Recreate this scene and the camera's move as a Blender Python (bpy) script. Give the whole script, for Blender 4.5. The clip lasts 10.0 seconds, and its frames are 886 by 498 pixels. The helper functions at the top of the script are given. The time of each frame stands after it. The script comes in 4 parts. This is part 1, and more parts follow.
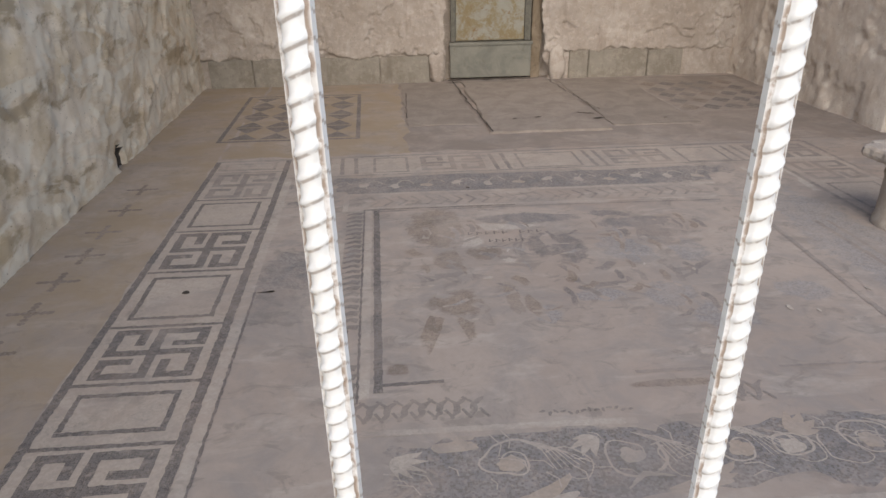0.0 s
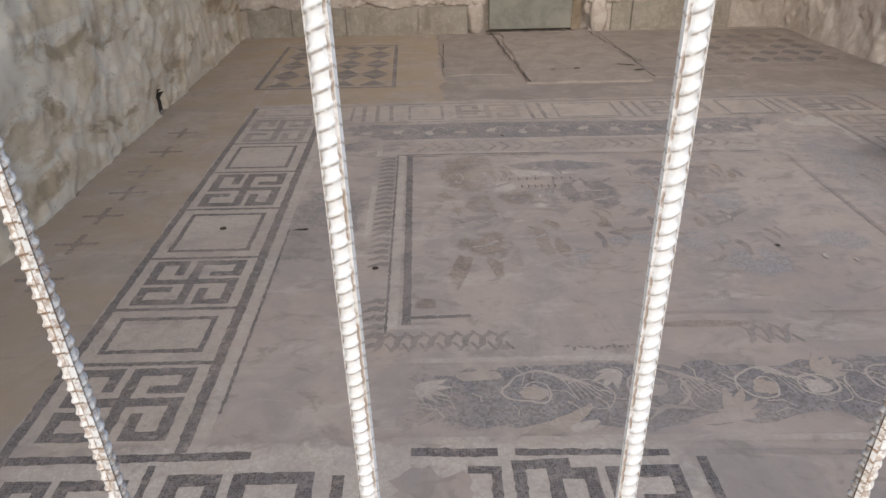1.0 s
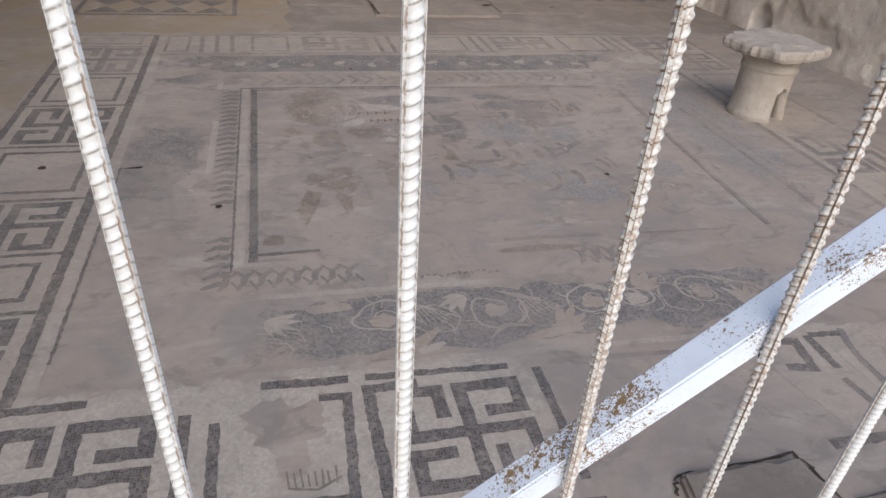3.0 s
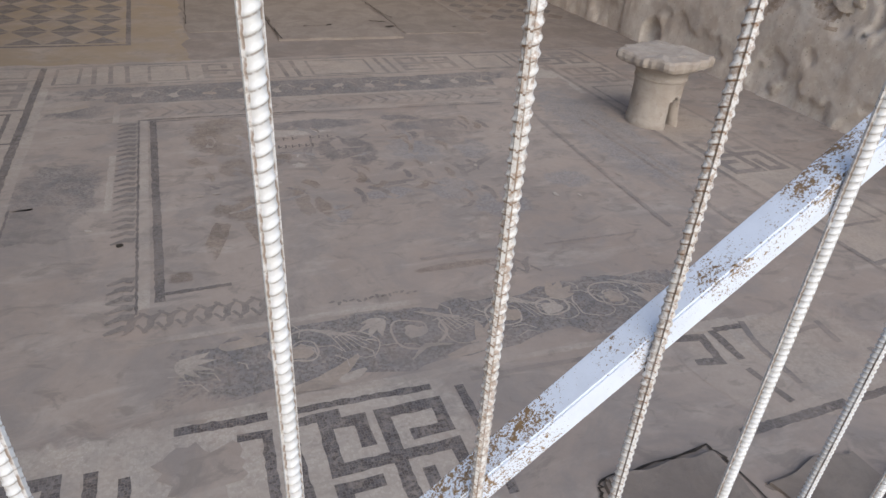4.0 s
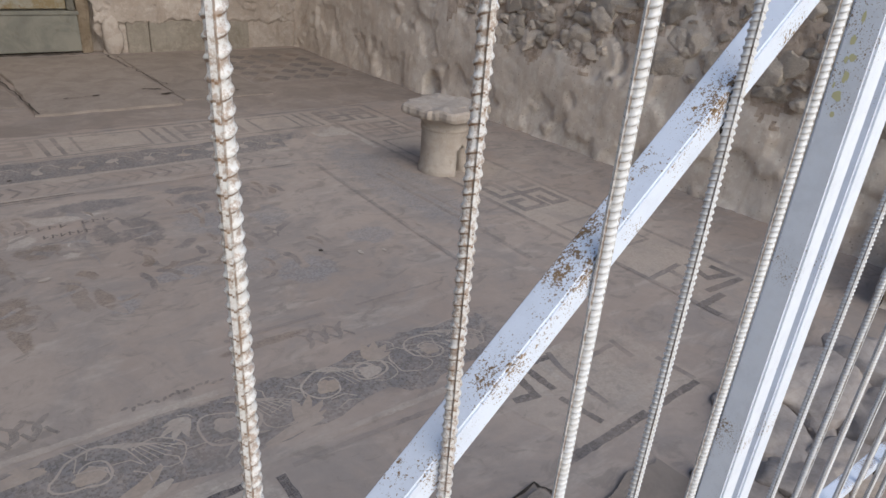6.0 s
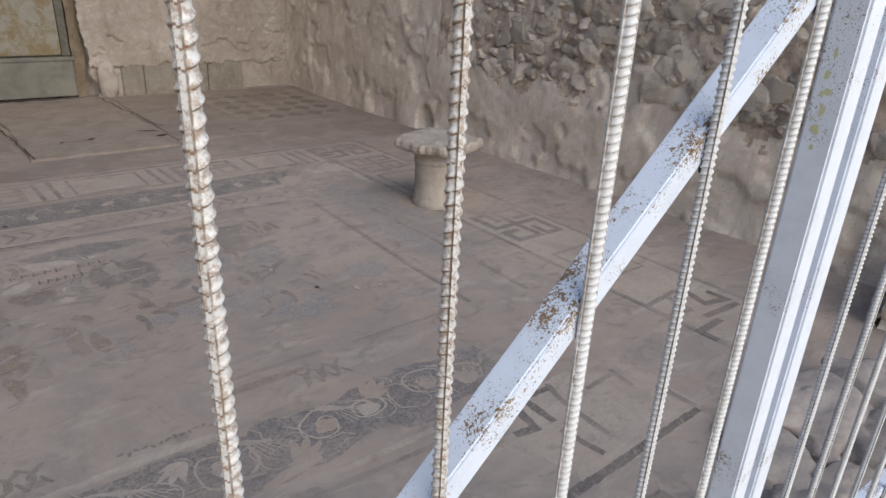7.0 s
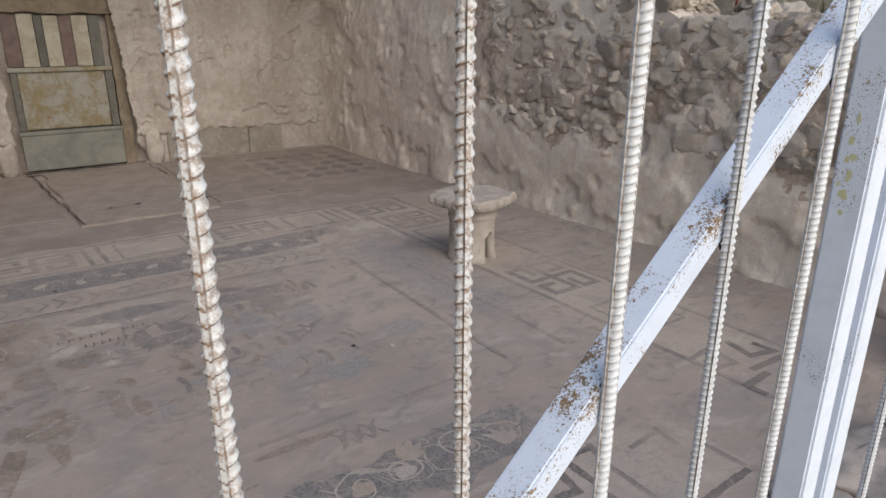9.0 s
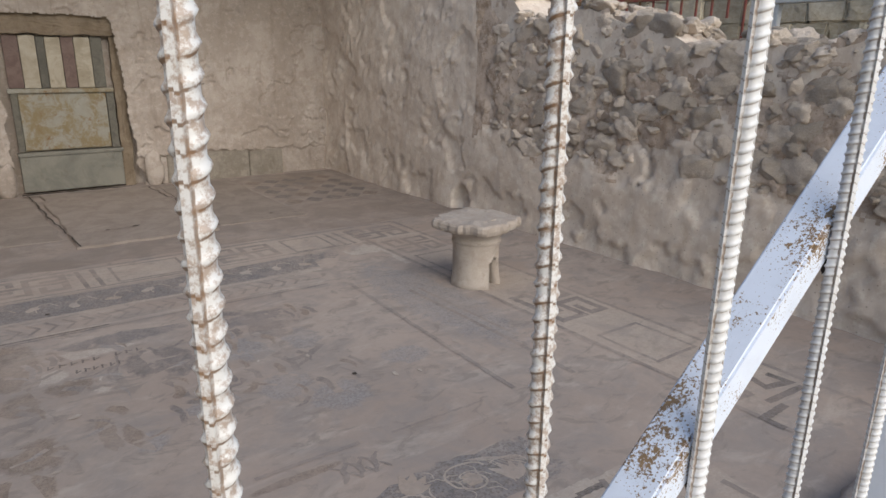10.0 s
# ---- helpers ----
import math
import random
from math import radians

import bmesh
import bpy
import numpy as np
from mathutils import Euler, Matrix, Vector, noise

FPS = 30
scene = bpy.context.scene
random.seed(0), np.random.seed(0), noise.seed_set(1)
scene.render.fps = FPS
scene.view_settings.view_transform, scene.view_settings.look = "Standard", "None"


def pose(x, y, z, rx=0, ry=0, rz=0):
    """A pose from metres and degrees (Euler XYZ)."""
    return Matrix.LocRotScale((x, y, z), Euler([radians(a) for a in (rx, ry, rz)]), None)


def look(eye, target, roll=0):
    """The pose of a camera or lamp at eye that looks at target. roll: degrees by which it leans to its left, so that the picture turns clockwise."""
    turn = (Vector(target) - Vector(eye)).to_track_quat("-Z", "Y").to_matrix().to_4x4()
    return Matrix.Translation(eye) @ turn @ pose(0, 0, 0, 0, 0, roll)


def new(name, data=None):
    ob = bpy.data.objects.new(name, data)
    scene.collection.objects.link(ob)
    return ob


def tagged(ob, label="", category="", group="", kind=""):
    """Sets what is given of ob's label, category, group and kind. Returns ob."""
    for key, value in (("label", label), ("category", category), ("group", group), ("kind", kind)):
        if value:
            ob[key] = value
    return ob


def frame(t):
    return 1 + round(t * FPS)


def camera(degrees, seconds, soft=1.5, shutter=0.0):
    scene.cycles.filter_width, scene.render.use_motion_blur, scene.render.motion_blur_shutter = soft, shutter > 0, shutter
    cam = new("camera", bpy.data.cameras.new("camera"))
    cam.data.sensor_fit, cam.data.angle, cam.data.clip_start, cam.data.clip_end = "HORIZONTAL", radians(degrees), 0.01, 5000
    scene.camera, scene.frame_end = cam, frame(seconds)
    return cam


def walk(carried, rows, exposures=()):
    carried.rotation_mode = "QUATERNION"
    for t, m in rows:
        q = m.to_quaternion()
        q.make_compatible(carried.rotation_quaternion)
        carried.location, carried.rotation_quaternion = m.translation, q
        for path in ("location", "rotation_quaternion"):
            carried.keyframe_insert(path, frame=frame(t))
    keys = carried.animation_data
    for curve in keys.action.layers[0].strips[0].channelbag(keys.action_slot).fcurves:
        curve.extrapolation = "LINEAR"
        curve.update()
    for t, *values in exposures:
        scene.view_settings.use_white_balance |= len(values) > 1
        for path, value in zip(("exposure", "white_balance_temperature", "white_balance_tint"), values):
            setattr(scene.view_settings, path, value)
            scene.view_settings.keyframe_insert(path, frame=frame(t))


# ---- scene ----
# Roman mosaic room seen through a white-painted rebar gate.

# ---------------------------------------------------------------- camera
cam = camera(68.0, 10.0)
PATH = [
    (0, (-0.2021, -0.1418, 1.5827), (-0.0788, 1.6652, 0.7345), -1.01),
    (0.2, (-0.2000, -0.1728, 1.5370), (-0.1384, 1.6297, 0.6726), -1.50),
    (0.5, (-0.1991, -0.1861, 1.5173), (-0.1638, 1.6138, 0.6461), -1.71),
    (1, (-0.1822, -0.2144, 1.4993), (-0.1712, 1.5465, 0.5509), -1.27),
    (1.5, (-0.1653, -0.2425, 1.4941), (-0.0727, 1.4745, 0.4726), 0.64),
    (2, (-0.1676, -0.2495, 1.4877), (0.0261, 1.4268, 0.4142), 2.22),
    (2.5, (-0.1530, -0.2557, 1.4853), (0.1602, 1.3771, 0.3736), 3.63),
    (4, (-0.0992, -0.2502, 1.4988), (0.5472, 1.3327, 0.4613), 4.11),
    (4.5, (-0.0824, -0.2540, 1.5060), (0.7204, 1.2805, 0.5056), 4.88),
    (5, (-0.0535, -0.2604, 1.5135), (0.8800, 1.2351, 0.5689), 5.01),
    (5.5, (-0.0413, -0.2352, 1.5150), (0.9963, 1.2161, 0.6110), 5.04),
    (6, (-0.0268, -0.2072, 1.5265), (1.1262, 1.1768, 0.6576), 4.66),
    (7.5, (-0.0140, -0.2149, 1.5445), (1.1656, 1.2215, 0.8059), 2.31),
    (8, (-0.0054, -0.2162, 1.5511), (1.1588, 1.2506, 0.8490), 1.79),
    (8.5, (-0.0080, -0.2179, 1.5597), (1.1294, 1.2837, 0.8877), 1.11),
    (9, (-0.0017, -0.2165, 1.5683), (1.1157, 1.3128, 0.9258), 0.35),
    (9.5, (0.0051, -0.1828, 1.5665), (1.1270, 1.3579, 0.9600), 0.23),
    (10, (0.0214, -0.1249, 1.5340), (1.1567, 1.4207, 0.9664), 0.86),
]
EXPOSURE = [(0.0, 0.74, 7020, 10), (1.5, 0.71, 7000, 10), (2.5, 0.67, 6900, 10), (4.0, 0.54, 6800, 9.5), (5.5, 0.46, 6760, 9), (7.5, 0.43, 6840, 9), (9.0, 0.44, 6900, 9), (10.0, 0.51, 6940, 9)]
walk(cam, [(t, look(e, g, r)) for t, e, g, r in PATH], EXPOSURE)

# ---------------------------------------------------------------- light
world = bpy.data.worlds.new("sky")
scene.world = world
world.use_nodes = True
wn, wl = world.node_tree.nodes, world.node_tree.links
sky = wn.new("ShaderNodeTexSky")
sky.sky_type, sky.sun_disc = "NISHITA", False
sky.sun_elevation, sky.sun_rotation = radians(37.4), radians(184)
wl.new(sky.outputs[0], wn["Background"].inputs[0])
wn["Background"].inputs[1].default_value = 0.15
sun = new("sun", bpy.data.lights.new("sun", "SUN"))
sun.data.energy, sun.data.angle, sun.data.color = 1.5, radians(60), (1.0, 0.96, 0.9)
sun.matrix_world = look((-0.2, -6, 4.6), (0.2, 0, 0))


# ---------------------------------------------------------------- materials
class Mat:
    """A node material on object coordinates, built up with small helpers."""

    def __init__(self, name, rough=0.9, metal=0.0):
        self.m = bpy.data.materials.new(name)
        self.m.use_nodes = True
        self.t = self.m.node_tree
        self.b = self.t.nodes["Principled BSDF"]
        self.b.inputs["Roughness"].default_value = rough
        self.b.inputs["Metallic"].default_value = metal
        self.b.inputs["Specular IOR Level"].default_value = 0.3
        self.co = self.t.nodes.new("ShaderNodeTexCoord").outputs["Object"]

    def put(self, socket, value):
        if isinstance(value, bpy.types.NodeSocket):
            self.t.links.new(value, socket)
        elif isinstance(value, tuple) and len(value) == 3 and socket.type == "RGBA":
            socket.default_value = (*value, 1)
        else:
            socket.default_value = value

    def noise(self, scale, detail=5, rough=0.6, distort=0.0, stretch=None):
        n = self.t.nodes.new("ShaderNodeTexNoise")
        co = self.co
        if stretch:
            mp = self.t.nodes.new("ShaderNodeMapping")
            mp.inputs["Scale"].default_value = stretch
            self.t.links.new(co, mp.inputs[0])
            co = mp.outputs[0]
        self.t.links.new(co, n.inputs["Vector"])
        for k, v in (("Scale", scale), ("Detail", detail), ("Roughness", rough), ("Distortion", distort)):
            n.inputs[k].default_value = v
        return n.outputs[0]

    def voronoi(self, scale, feature="F1", out=0, jitter=1.0):
        n = self.t.nodes.new("ShaderNodeTexVoronoi")
        n.feature = feature
        self.t.links.new(self.co, n.inputs["Vector"])
        n.inputs["Scale"].default_value = scale
        n.inputs["Randomness"].default_value = jitter
        return n.outputs[out]

    def step(self, value, lo, hi, a=0.0, b=1.0):
        n = self.t.nodes.new("ShaderNodeMapRange")
        n.interpolation_type = "SMOOTHSTEP"
        self.put(n.inputs[0], value)
        for i, v in enumerate((lo, hi, a, b)):
            n.inputs[i + 1].default_value = v
        return n.outputs[0]

    def mix(self, fac, a, b, kind="MIX"):
        n = self.t.nodes.new("ShaderNodeMix")
        n.data_type, n.blend_type = "RGBA", kind
        self.put(n.inputs["Factor"], fac)
        self.put(n.inputs["A"], a)
        self.put(n.inputs["B"], b)
        return n.outputs["Result"]

    def maths(self, op, a, b):
        n = self.t.nodes.new("ShaderNodeMath")
        n.operation = op
        self.put(n.inputs[0], a)
        self.put(n.inputs[1], b)
        return n.outputs[0]

    def island(self):
        return self.t.nodes.new("ShaderNodeNewGeometry").outputs["Random Per Island"]

    def rand(self):
        return self.t.nodes.new("ShaderNodeObjectInfo").outputs["Random"]

    def color(self, value):
        self.put(self.b.inputs["Base Color"], value)
        return self

    def bump(self, height, strength=0.5, distance=0.01):
        n = self.t.nodes.new("ShaderNodeBump")
        n.inputs["Strength"].default_value = strength
        n.inputs["Distance"].default_value = distance
        self.t.links.new(height, n.inputs["Height"])
        self.t.links.new(n.outputs[0], self.b.inputs["Normal"])
        return self


def earth(m):
    """Trodden dusty mortar: the ground colour of the whole floor."""
    big = m.step(m.noise(0.75, 6, 0.6, 0.5), 0.34, 0.66)
    mid = m.step(m.noise(2.6, 8, 0.68, 1.2), 0.4, 0.66)
    streak = m.step(m.noise(3.4, 7, 0.66, 0.7, (0.7, 2.0, 1.0)), 0.5, 0.7)
    fine = m.step(m.noise(24, 8, 0.75), 0.35, 0.7)
    c = m.mix(big, (0.305, 0.247, 0.212), (0.365, 0.305, 0.264))
    c = m.mix(m.maths("MULTIPLY", mid, 0.8), c, (0.25, 0.222, 0.207))
    c = m.mix(m.maths("MULTIPLY", streak, 0.55), c, (0.43, 0.372, 0.325))
    c = m.mix(m.maths("MULTIPLY", fine, 0.22), c, (0.22, 0.18, 0.155))
    blotch = m.step(m.noise(5.5, 8, 0.66, 1.0, (1.0, 1.6, 1.0)), 0.53, 0.64)
    c = m.mix(m.maths("MULTIPLY", blotch, 0.62), c, (0.21, 0.182, 0.162))
    pink = m.step(m.noise(1.7, 5, 0.6, 0.8), 0.55, 0.7)
    c = m.mix(m.maths("MULTIPLY", pink, 0.45), c, (0.375, 0.295, 0.245))
    speck = m.step(m.voronoi(60.0), 0.07, 0.02)
    c = m.mix(m.maths("MULTIPLY", speck, 0.3), c, (0.5, 0.46, 0.41))
    return c


def tesserae(m, c, amount=0.2):
    """Small stone cubes, about 9 mm wide, tinted one by one."""
    cell = m.voronoi(110.0, "F1", 1, 0.6)
    n = m.t.nodes.new("ShaderNodeSeparateColor")
    m.t.links.new(cell, n.inputs[0])
    lum = m.step(n.outputs[0], 0, 1, 1 - amount, 1 + amount)
    n2 = m.t.nodes.new("ShaderNodeMix")
    n2.data_type, n2.blend_type = "RGBA", "MULTIPLY"
    n2.inputs["Factor"].default_value = 1.0
    m.put(n2.inputs["A"], c)
    m.t.links.new(lum, n2.inputs["B"])
    return n2.outputs["Result"]


def mosaic(name, colour, wear, second=None, lo=0.44, hi=0.62, fade=False, tint=0.22):
    """Mosaic stone of one colour, worn through to the earth-coloured bed in patches; fade: it wears away towards its edge."""
    m = Mat(name, 0.8)
    c = colour if second is None else m.mix(m.step(m.noise(7, 5), 0.4, 0.6), colour, second)
    c = tesserae(m, c, tint)
    dust = m.noise(2.3, 8, 0.7, 0.8)
    fac = m.step(dust, lo, hi, wear * 0.5, wear)
    joint = m.step(m.voronoi(110.0, "DISTANCE_TO_EDGE", 0, 0.6), 0.0, 0.12, 0.7, 0.0)
    fac = m.maths("MAXIMUM", fac, joint)
    chip = m.step(m.noise(24, 8, 0.75, 0.3), 0.48, 0.62, 0.0, 0.5 + 0.45 * wear)
    fac = m.maths("MAXIMUM", fac, chip)
    if fade:
        g = m.t.nodes.new("ShaderNodeTexCoord").outputs["Generated"]
        sep = m.t.nodes.new("ShaderNodeSeparateXYZ")
        m.t.links.new(g, sep.inputs[0])
        p = 2.0 if fade is True else 6.0
        dx = m.maths("POWER", m.maths("ABSOLUTE", m.maths("SUBTRACT", sep.outputs[0], 0.5), 0.0), p)
        dy = m.maths("POWER", m.maths("ABSOLUTE", m.maths("SUBTRACT", sep.outputs[1], 0.5), 0.0), p)
        d = m.maths("POWER", m.maths("ADD", dx, dy), 1 / p)
        d = m.maths("ADD", d, m.maths("MULTIPLY", m.maths("SUBTRACT", m.noise(9, 7, 0.7, 0.8), 0.5), 0.55 if fade is True else 0.3))
        fac = m.maths("MAXIMUM", fac, m.step(d, 0.2, 0.4) if fade is True else m.step(d, 0.38, 0.48))
    m.color(m.mix(fac, c, earth(m)))
    m.bump(m.noise(60, 7, 0.75), 0.25, 0.004)
    return m.m


def make_floor_mat():
    m = Mat("trodden_mortar", 0.8)
    c = earth(m)
    m.color(c)
    m.bump(m.noise(60, 7, 0.75), 0.25, 0.004)
    return m.m


def make_plaster(name, a, b, stain, low, bump=0.6, size=1.0, contrast=0.8, flow=0.0):
    m = Mat(name, 0.95)
    big = m.step(m.noise(1.1, 7, 0.65, 0.9), 0.38, 0.62)
    mid = m.step(m.noise(5.0 * size, 10, 0.74, 0.3, (1.0, 0.45, 1.0) if flow else None), 0.45, 0.6)
    vein = m.step(m.noise(13.0 * size, 9, 0.74, 0.25), 0.5, 0.62)
    run = m.step(m.noise(3.2, 6, 0.65, 0.3, (1.0, 0.6, 0.8) if flow else (3.0, 3.0, 0.6)), 0.52, 0.72)
    c = m.mix(big, a, b)
    c = m.mix(m.maths("MULTIPLY", mid, contrast), c, low)
    c = m.mix(m.maths("MULTIPLY", vein, (0.15 if flow else 0.45) * contrast), c, tuple(min(0.75, v * 1.25) for v in b))
    c = m.mix(m.maths("MULTIPLY", run, 0.6), c, stain)
    if flow:
        # the thick white coat left in winding bands
        band = m.maths("ABSOLUTE", m.maths("SUBTRACT", m.noise(3.2, 5, 0.55, 0.7, (1.0, 0.4, 1.0)), 0.5), 0.0)
        c = m.mix(m.step(band, 0.075, 0.015, 0.0, flow), c, (0.66, 0.6, 0.5))
        patch = m.step(m.noise(4.6, 5, 0.6, 0.5, (1.0, 0.42, 1.0)), 0.55, 0.66)
        c = m.mix(m.maths("MULTIPLY", patch, 0.8), c, (0.34, 0.265, 0.175))
    pit = m.step(m.voronoi(24.0), 0.17, 0.05)
    c = m.mix(m.maths("MULTIPLY", pit, 0.45), c, (0.09, 0.07, 0.055))
    m.color(c)
    h = m.maths("ADD", m.noise(11 * size, 10, 0.72, 0.2), m.maths("MULTIPLY", m.noise(70, 8, 0.75), 0.4))
    m.bump(h, bump, 0.02 if flow else 0.035)
    return m.m


def make_stone(name, a, b, dark, scale=5.0, rough=0.9, tint=0.25, bump=0.6):
    m = Mat(name, rough)
    c = m.mix(m.step(m.noise(scale, 8, 0.7, 0.6), 0.35, 0.65), a, b)
    c = m.mix(m.maths("MULTIPLY", m.step(m.noise(scale * 4, 7, 0.7), 0.55, 0.72), 0.6), c, dark)
    lum = m.step(m.rand(), 0, 1, 1 - tint, 1 + tint)
    n = m.t.nodes.new("ShaderNodeMix")
    n.data_type, n.blend_type = "RGBA", "MULTIPLY"
    n.inputs["Factor"].default_value = 1.0
    m.put(n.inputs["A"], c)
    m.t.links.new(lum, n.inputs["B"])
    m.color(n.outputs["Result"])
    m.bump(m.noise(scale * 7, 9, 0.75), bump, 0.012)
    return m.m


def make_paint(name, base, rust, rough=0.42, fleck=120):
    m = Mat(name, rough)
    m.b.inputs["Specular IOR Level"].default_value = 0.5
    fleck = m.noise(fleck, 6, 0.7, 0.3)
    area = m.noise(9, 4, 0.6)
    r = m.step(m.maths("ADD", m.maths("MULTIPLY", fleck, 0.6), m.maths("MULTIPLY", area, 0.55)), 0.665 - rust, 0.70 - rust)
    tiny = m.step(m.maths("ADD", m.maths("MULTIPLY", m.noise(520, 3, 0.6), 0.6), m.maths("MULTIPLY", area, 0.55)), 0.68 - rust, 0.7 - rust)
    r = m.maths("MAXIMUM", r, tiny)
    grime = m.step(m.noise(30, 6, 0.7), 0.4, 0.75)
    c = m.mix(m.maths("MULTIPLY", grime, 0.35), base, tuple(v * 0.72 for v in base))
    rusty = m.mix(m.noise(140, 3), (0.11, 0.065, 0.035), (0.33, 0.215, 0.105))
    m.color(m.mix(r, c, rusty))
    m.bump(m.maths("ADD", fleck, m.noise(300, 3)), 0.12, 0.001)
    return m.m


FLOOR = make_floor_mat()
DARK = mosaic("dark_grey_tesserae", (0.06, 0.057, 0.06), 0.55, tint=0.5)
BLACK = mosaic("near_black_tesserae", (0.045, 0.043, 0.05), 0.38, (0.08, 0.074, 0.078), 0.46, 0.66, tint=0.6)
CREAM_CLEAN = mosaic("clean_cream_tesserae", (0.45, 0.4, 0.35), 0.7, tint=0.11, fade="edge")
DARK_FAINT = mosaic("faded_dark_tesserae", (0.12, 0.11, 0.11), 0.82, None, 0.36, 0.56)
CREAM = mosaic("cream_tesserae", (0.40, 0.34, 0.285), 0.9, tint=0.1, fade="edge")
PALE = mosaic("pale_tesserae", (0.42, 0.37, 0.32), 0.85, None, 0.4, 0.58, tint=0.1)
SLATE = mosaic("slate_blue_tesserae", (0.1, 0.103, 0.114), 0.62, (0.155, 0.147, 0.146), 0.42, 0.66, tint=0.45, fade="edge")
SLATE_DULL = mosaic("dulled_slate_tesserae", (0.1, 0.1, 0.108), 0.72, (0.17, 0.155, 0.148), 0.42, 0.6, tint=0.4, fade=True)
BROWN = mosaic("brown_tesserae", (0.11, 0.08, 0.062), 0.5, (0.16, 0.12, 0.09))
PLAIT = mosaic("plait_tesserae", (0.085, 0.08, 0.08), 0.66, (0.15, 0.135, 0.125), 0.42, 0.62)
OCHRE = mosaic("ochre_tesserae", (0.33, 0.262, 0.205), 0.85, (0.37, 0.31, 0.255), 0.4, 0.58, tint=0.12)
BROWN_WORN = mosaic("worn_brown_tesserae", (0.15, 0.11, 0.085), 0.7, (0.22, 0.17, 0.13), fade=True)
DARK_WORN = mosaic("worn_dark_tesserae", (0.1, 0.095, 0.1), 0.75, (0.17, 0.15, 0.14), fade=True)
SLATE_WORN = mosaic("worn_slate_tesserae", (0.13, 0.125, 0.13), 0.7, fade=True)
BLUE_WORN = mosaic("worn_blue_grey_tesserae", (0.22, 0.213, 0.217), 0.75, fade=True)
PALE_WORN = mosaic("worn_pale_tesserae", (0.45, 0.4, 0.35), 0.6, fade=True, tint=0.1)


def make_margin(name, low):
    """Coarse ochre-brown bedding round the mosaic carpet."""
    m = Mat(name, 0.85)
    k = m.step(m.noise(2.2, 8, 0.7, 0.4), 0.36, 0.62, 0.25, 0.85)
    m.color(m.mix(k, earth(m), low))
    m.bump(m.noise(60, 7, 0.75), 0.25, 0.004)
    return m.m


def make_panel_stain():
    """Pale marble blotched with yellow and rust."""
    m = Mat("rust_blotched_marble", 0.6)
    c = m.mix(m.step(m.noise(5, 8, 0.7, 0.4), 0.42, 0.6), (0.24, 0.23, 0.195), (0.185, 0.14, 0.075))
    c = m.mix(m.step(m.noise(7, 8, 0.72, 0.5), 0.55, 0.66, 0.0, 0.85), c, (0.16, 0.085, 0.03))
    c = m.mix(m.step(m.noise(20, 7, 0.7), 0.5, 0.7, 0.0, 0.5), c, (0.29, 0.275, 0.235))
    m.color(c)
    m.bump(m.noise(40, 6, 0.7), 0.2, 0.006)
    return m.m


MARGIN = make_margin("ochre_brown_bedding", (0.285, 0.218, 0.15))
MARGIN_DIMMED = make_margin("dimmed_grey_brown_bedding", (0.2, 0.165, 0.143))
PLASTER = make_plaster("weathered_plaster", (0.305, 0.258, 0.222), (0.4, 0.35, 0.31), (0.22, 0.175, 0.143), (0.3, 0.25, 0.212), 0.32, 1.3, 0.75)
PLASTER_LEFT = make_plaster("ochre_stained_plaster", (0.6, 0.5, 0.38), (0.72, 0.625, 0.51), (0.42, 0.32, 0.215), (0.5, 0.395, 0.265), 0.3, 0.7, 0.6, 0.85)
PLASTER_GREY = make_plaster("grey_mortar_render", (0.56, 0.475, 0.402), (0.66, 0.578, 0.5), (0.43, 0.345, 0.275), (0.5, 0.405, 0.33), 0.32, 1.1, 0.65)
DUSTY = make_stone("dusty_rubble", (0.27, 0.235, 0.215), (0.34, 0.3, 0.275), (0.2, 0.165, 0.145), 4.0, 0.95, 0.12, 0.5)
RUBBLE = make_stone("rubble_stone", (0.55, 0.46, 0.38), (0.68, 0.59, 0.5), (0.36, 0.27, 0.2), 9.0, 0.95, 0.25, 1.0)
RUBBLE_BASE = make_plaster("brown_rubble_base", (0.45, 0.355, 0.285), (0.54, 0.445, 0.37), (0.28, 0.205, 0.15), (0.3, 0.225, 0.17), 0.6, 1.5, 0.9)
MARBLE = make_stone("grey_marble", (0.14, 0.137, 0.118), (0.2, 0.19, 0.16), (0.12, 0.1, 0.075), 3.5, 0.6, 0.06, 0.15)
MARBLE_STAIN = make_panel_stain()
MARBLE_RED = make_stone("purple_red_marble", (0.095, 0.06, 0.052), (0.145, 0.1, 0.085), (0.06, 0.045, 0.04), 8, 0.6, 0.1, 0.15)
MARBLE_DARK = make_stone("dark_green_marble", (0.075, 0.07, 0.058), (0.115, 0.106, 0.086), (0.2, 0.18, 0.145), 12, 0.6, 0.1, 0.15)
CREAM_MARBLE = make_stone("cream_marble", (0.24, 0.205, 0.15), (0.36, 0.32, 0.255), (0.16, 0.115, 0.065), 4, 0.6, 0.08, 0.15)
LIMESTONE = make_stone("cream_limestone", (0.34, 0.29, 0.25), (0.42, 0.37, 0.325), (0.25, 0.205, 0.168), 7, 0.95, 0.04, 0.6)
SLABSTONE = make_stone("dusty_grey_slab", (0.205, 0.17, 0.147), (0.26, 0.22, 0.19), (0.175, 0.142, 0.121), 4, 0.9, 0.1, 0.5)
# white gate paint; the blue of the sky light is mixed into its colour
PAINT_BRACE = make_paint("sky_tinted_brace_paint", (0.68, 0.74, 0.85), 0.036, fleck=190)
PAINT_POST = make_paint("sky_tinted_post_paint", (0.76, 0.81, 0.9), -0.015, fleck=220)
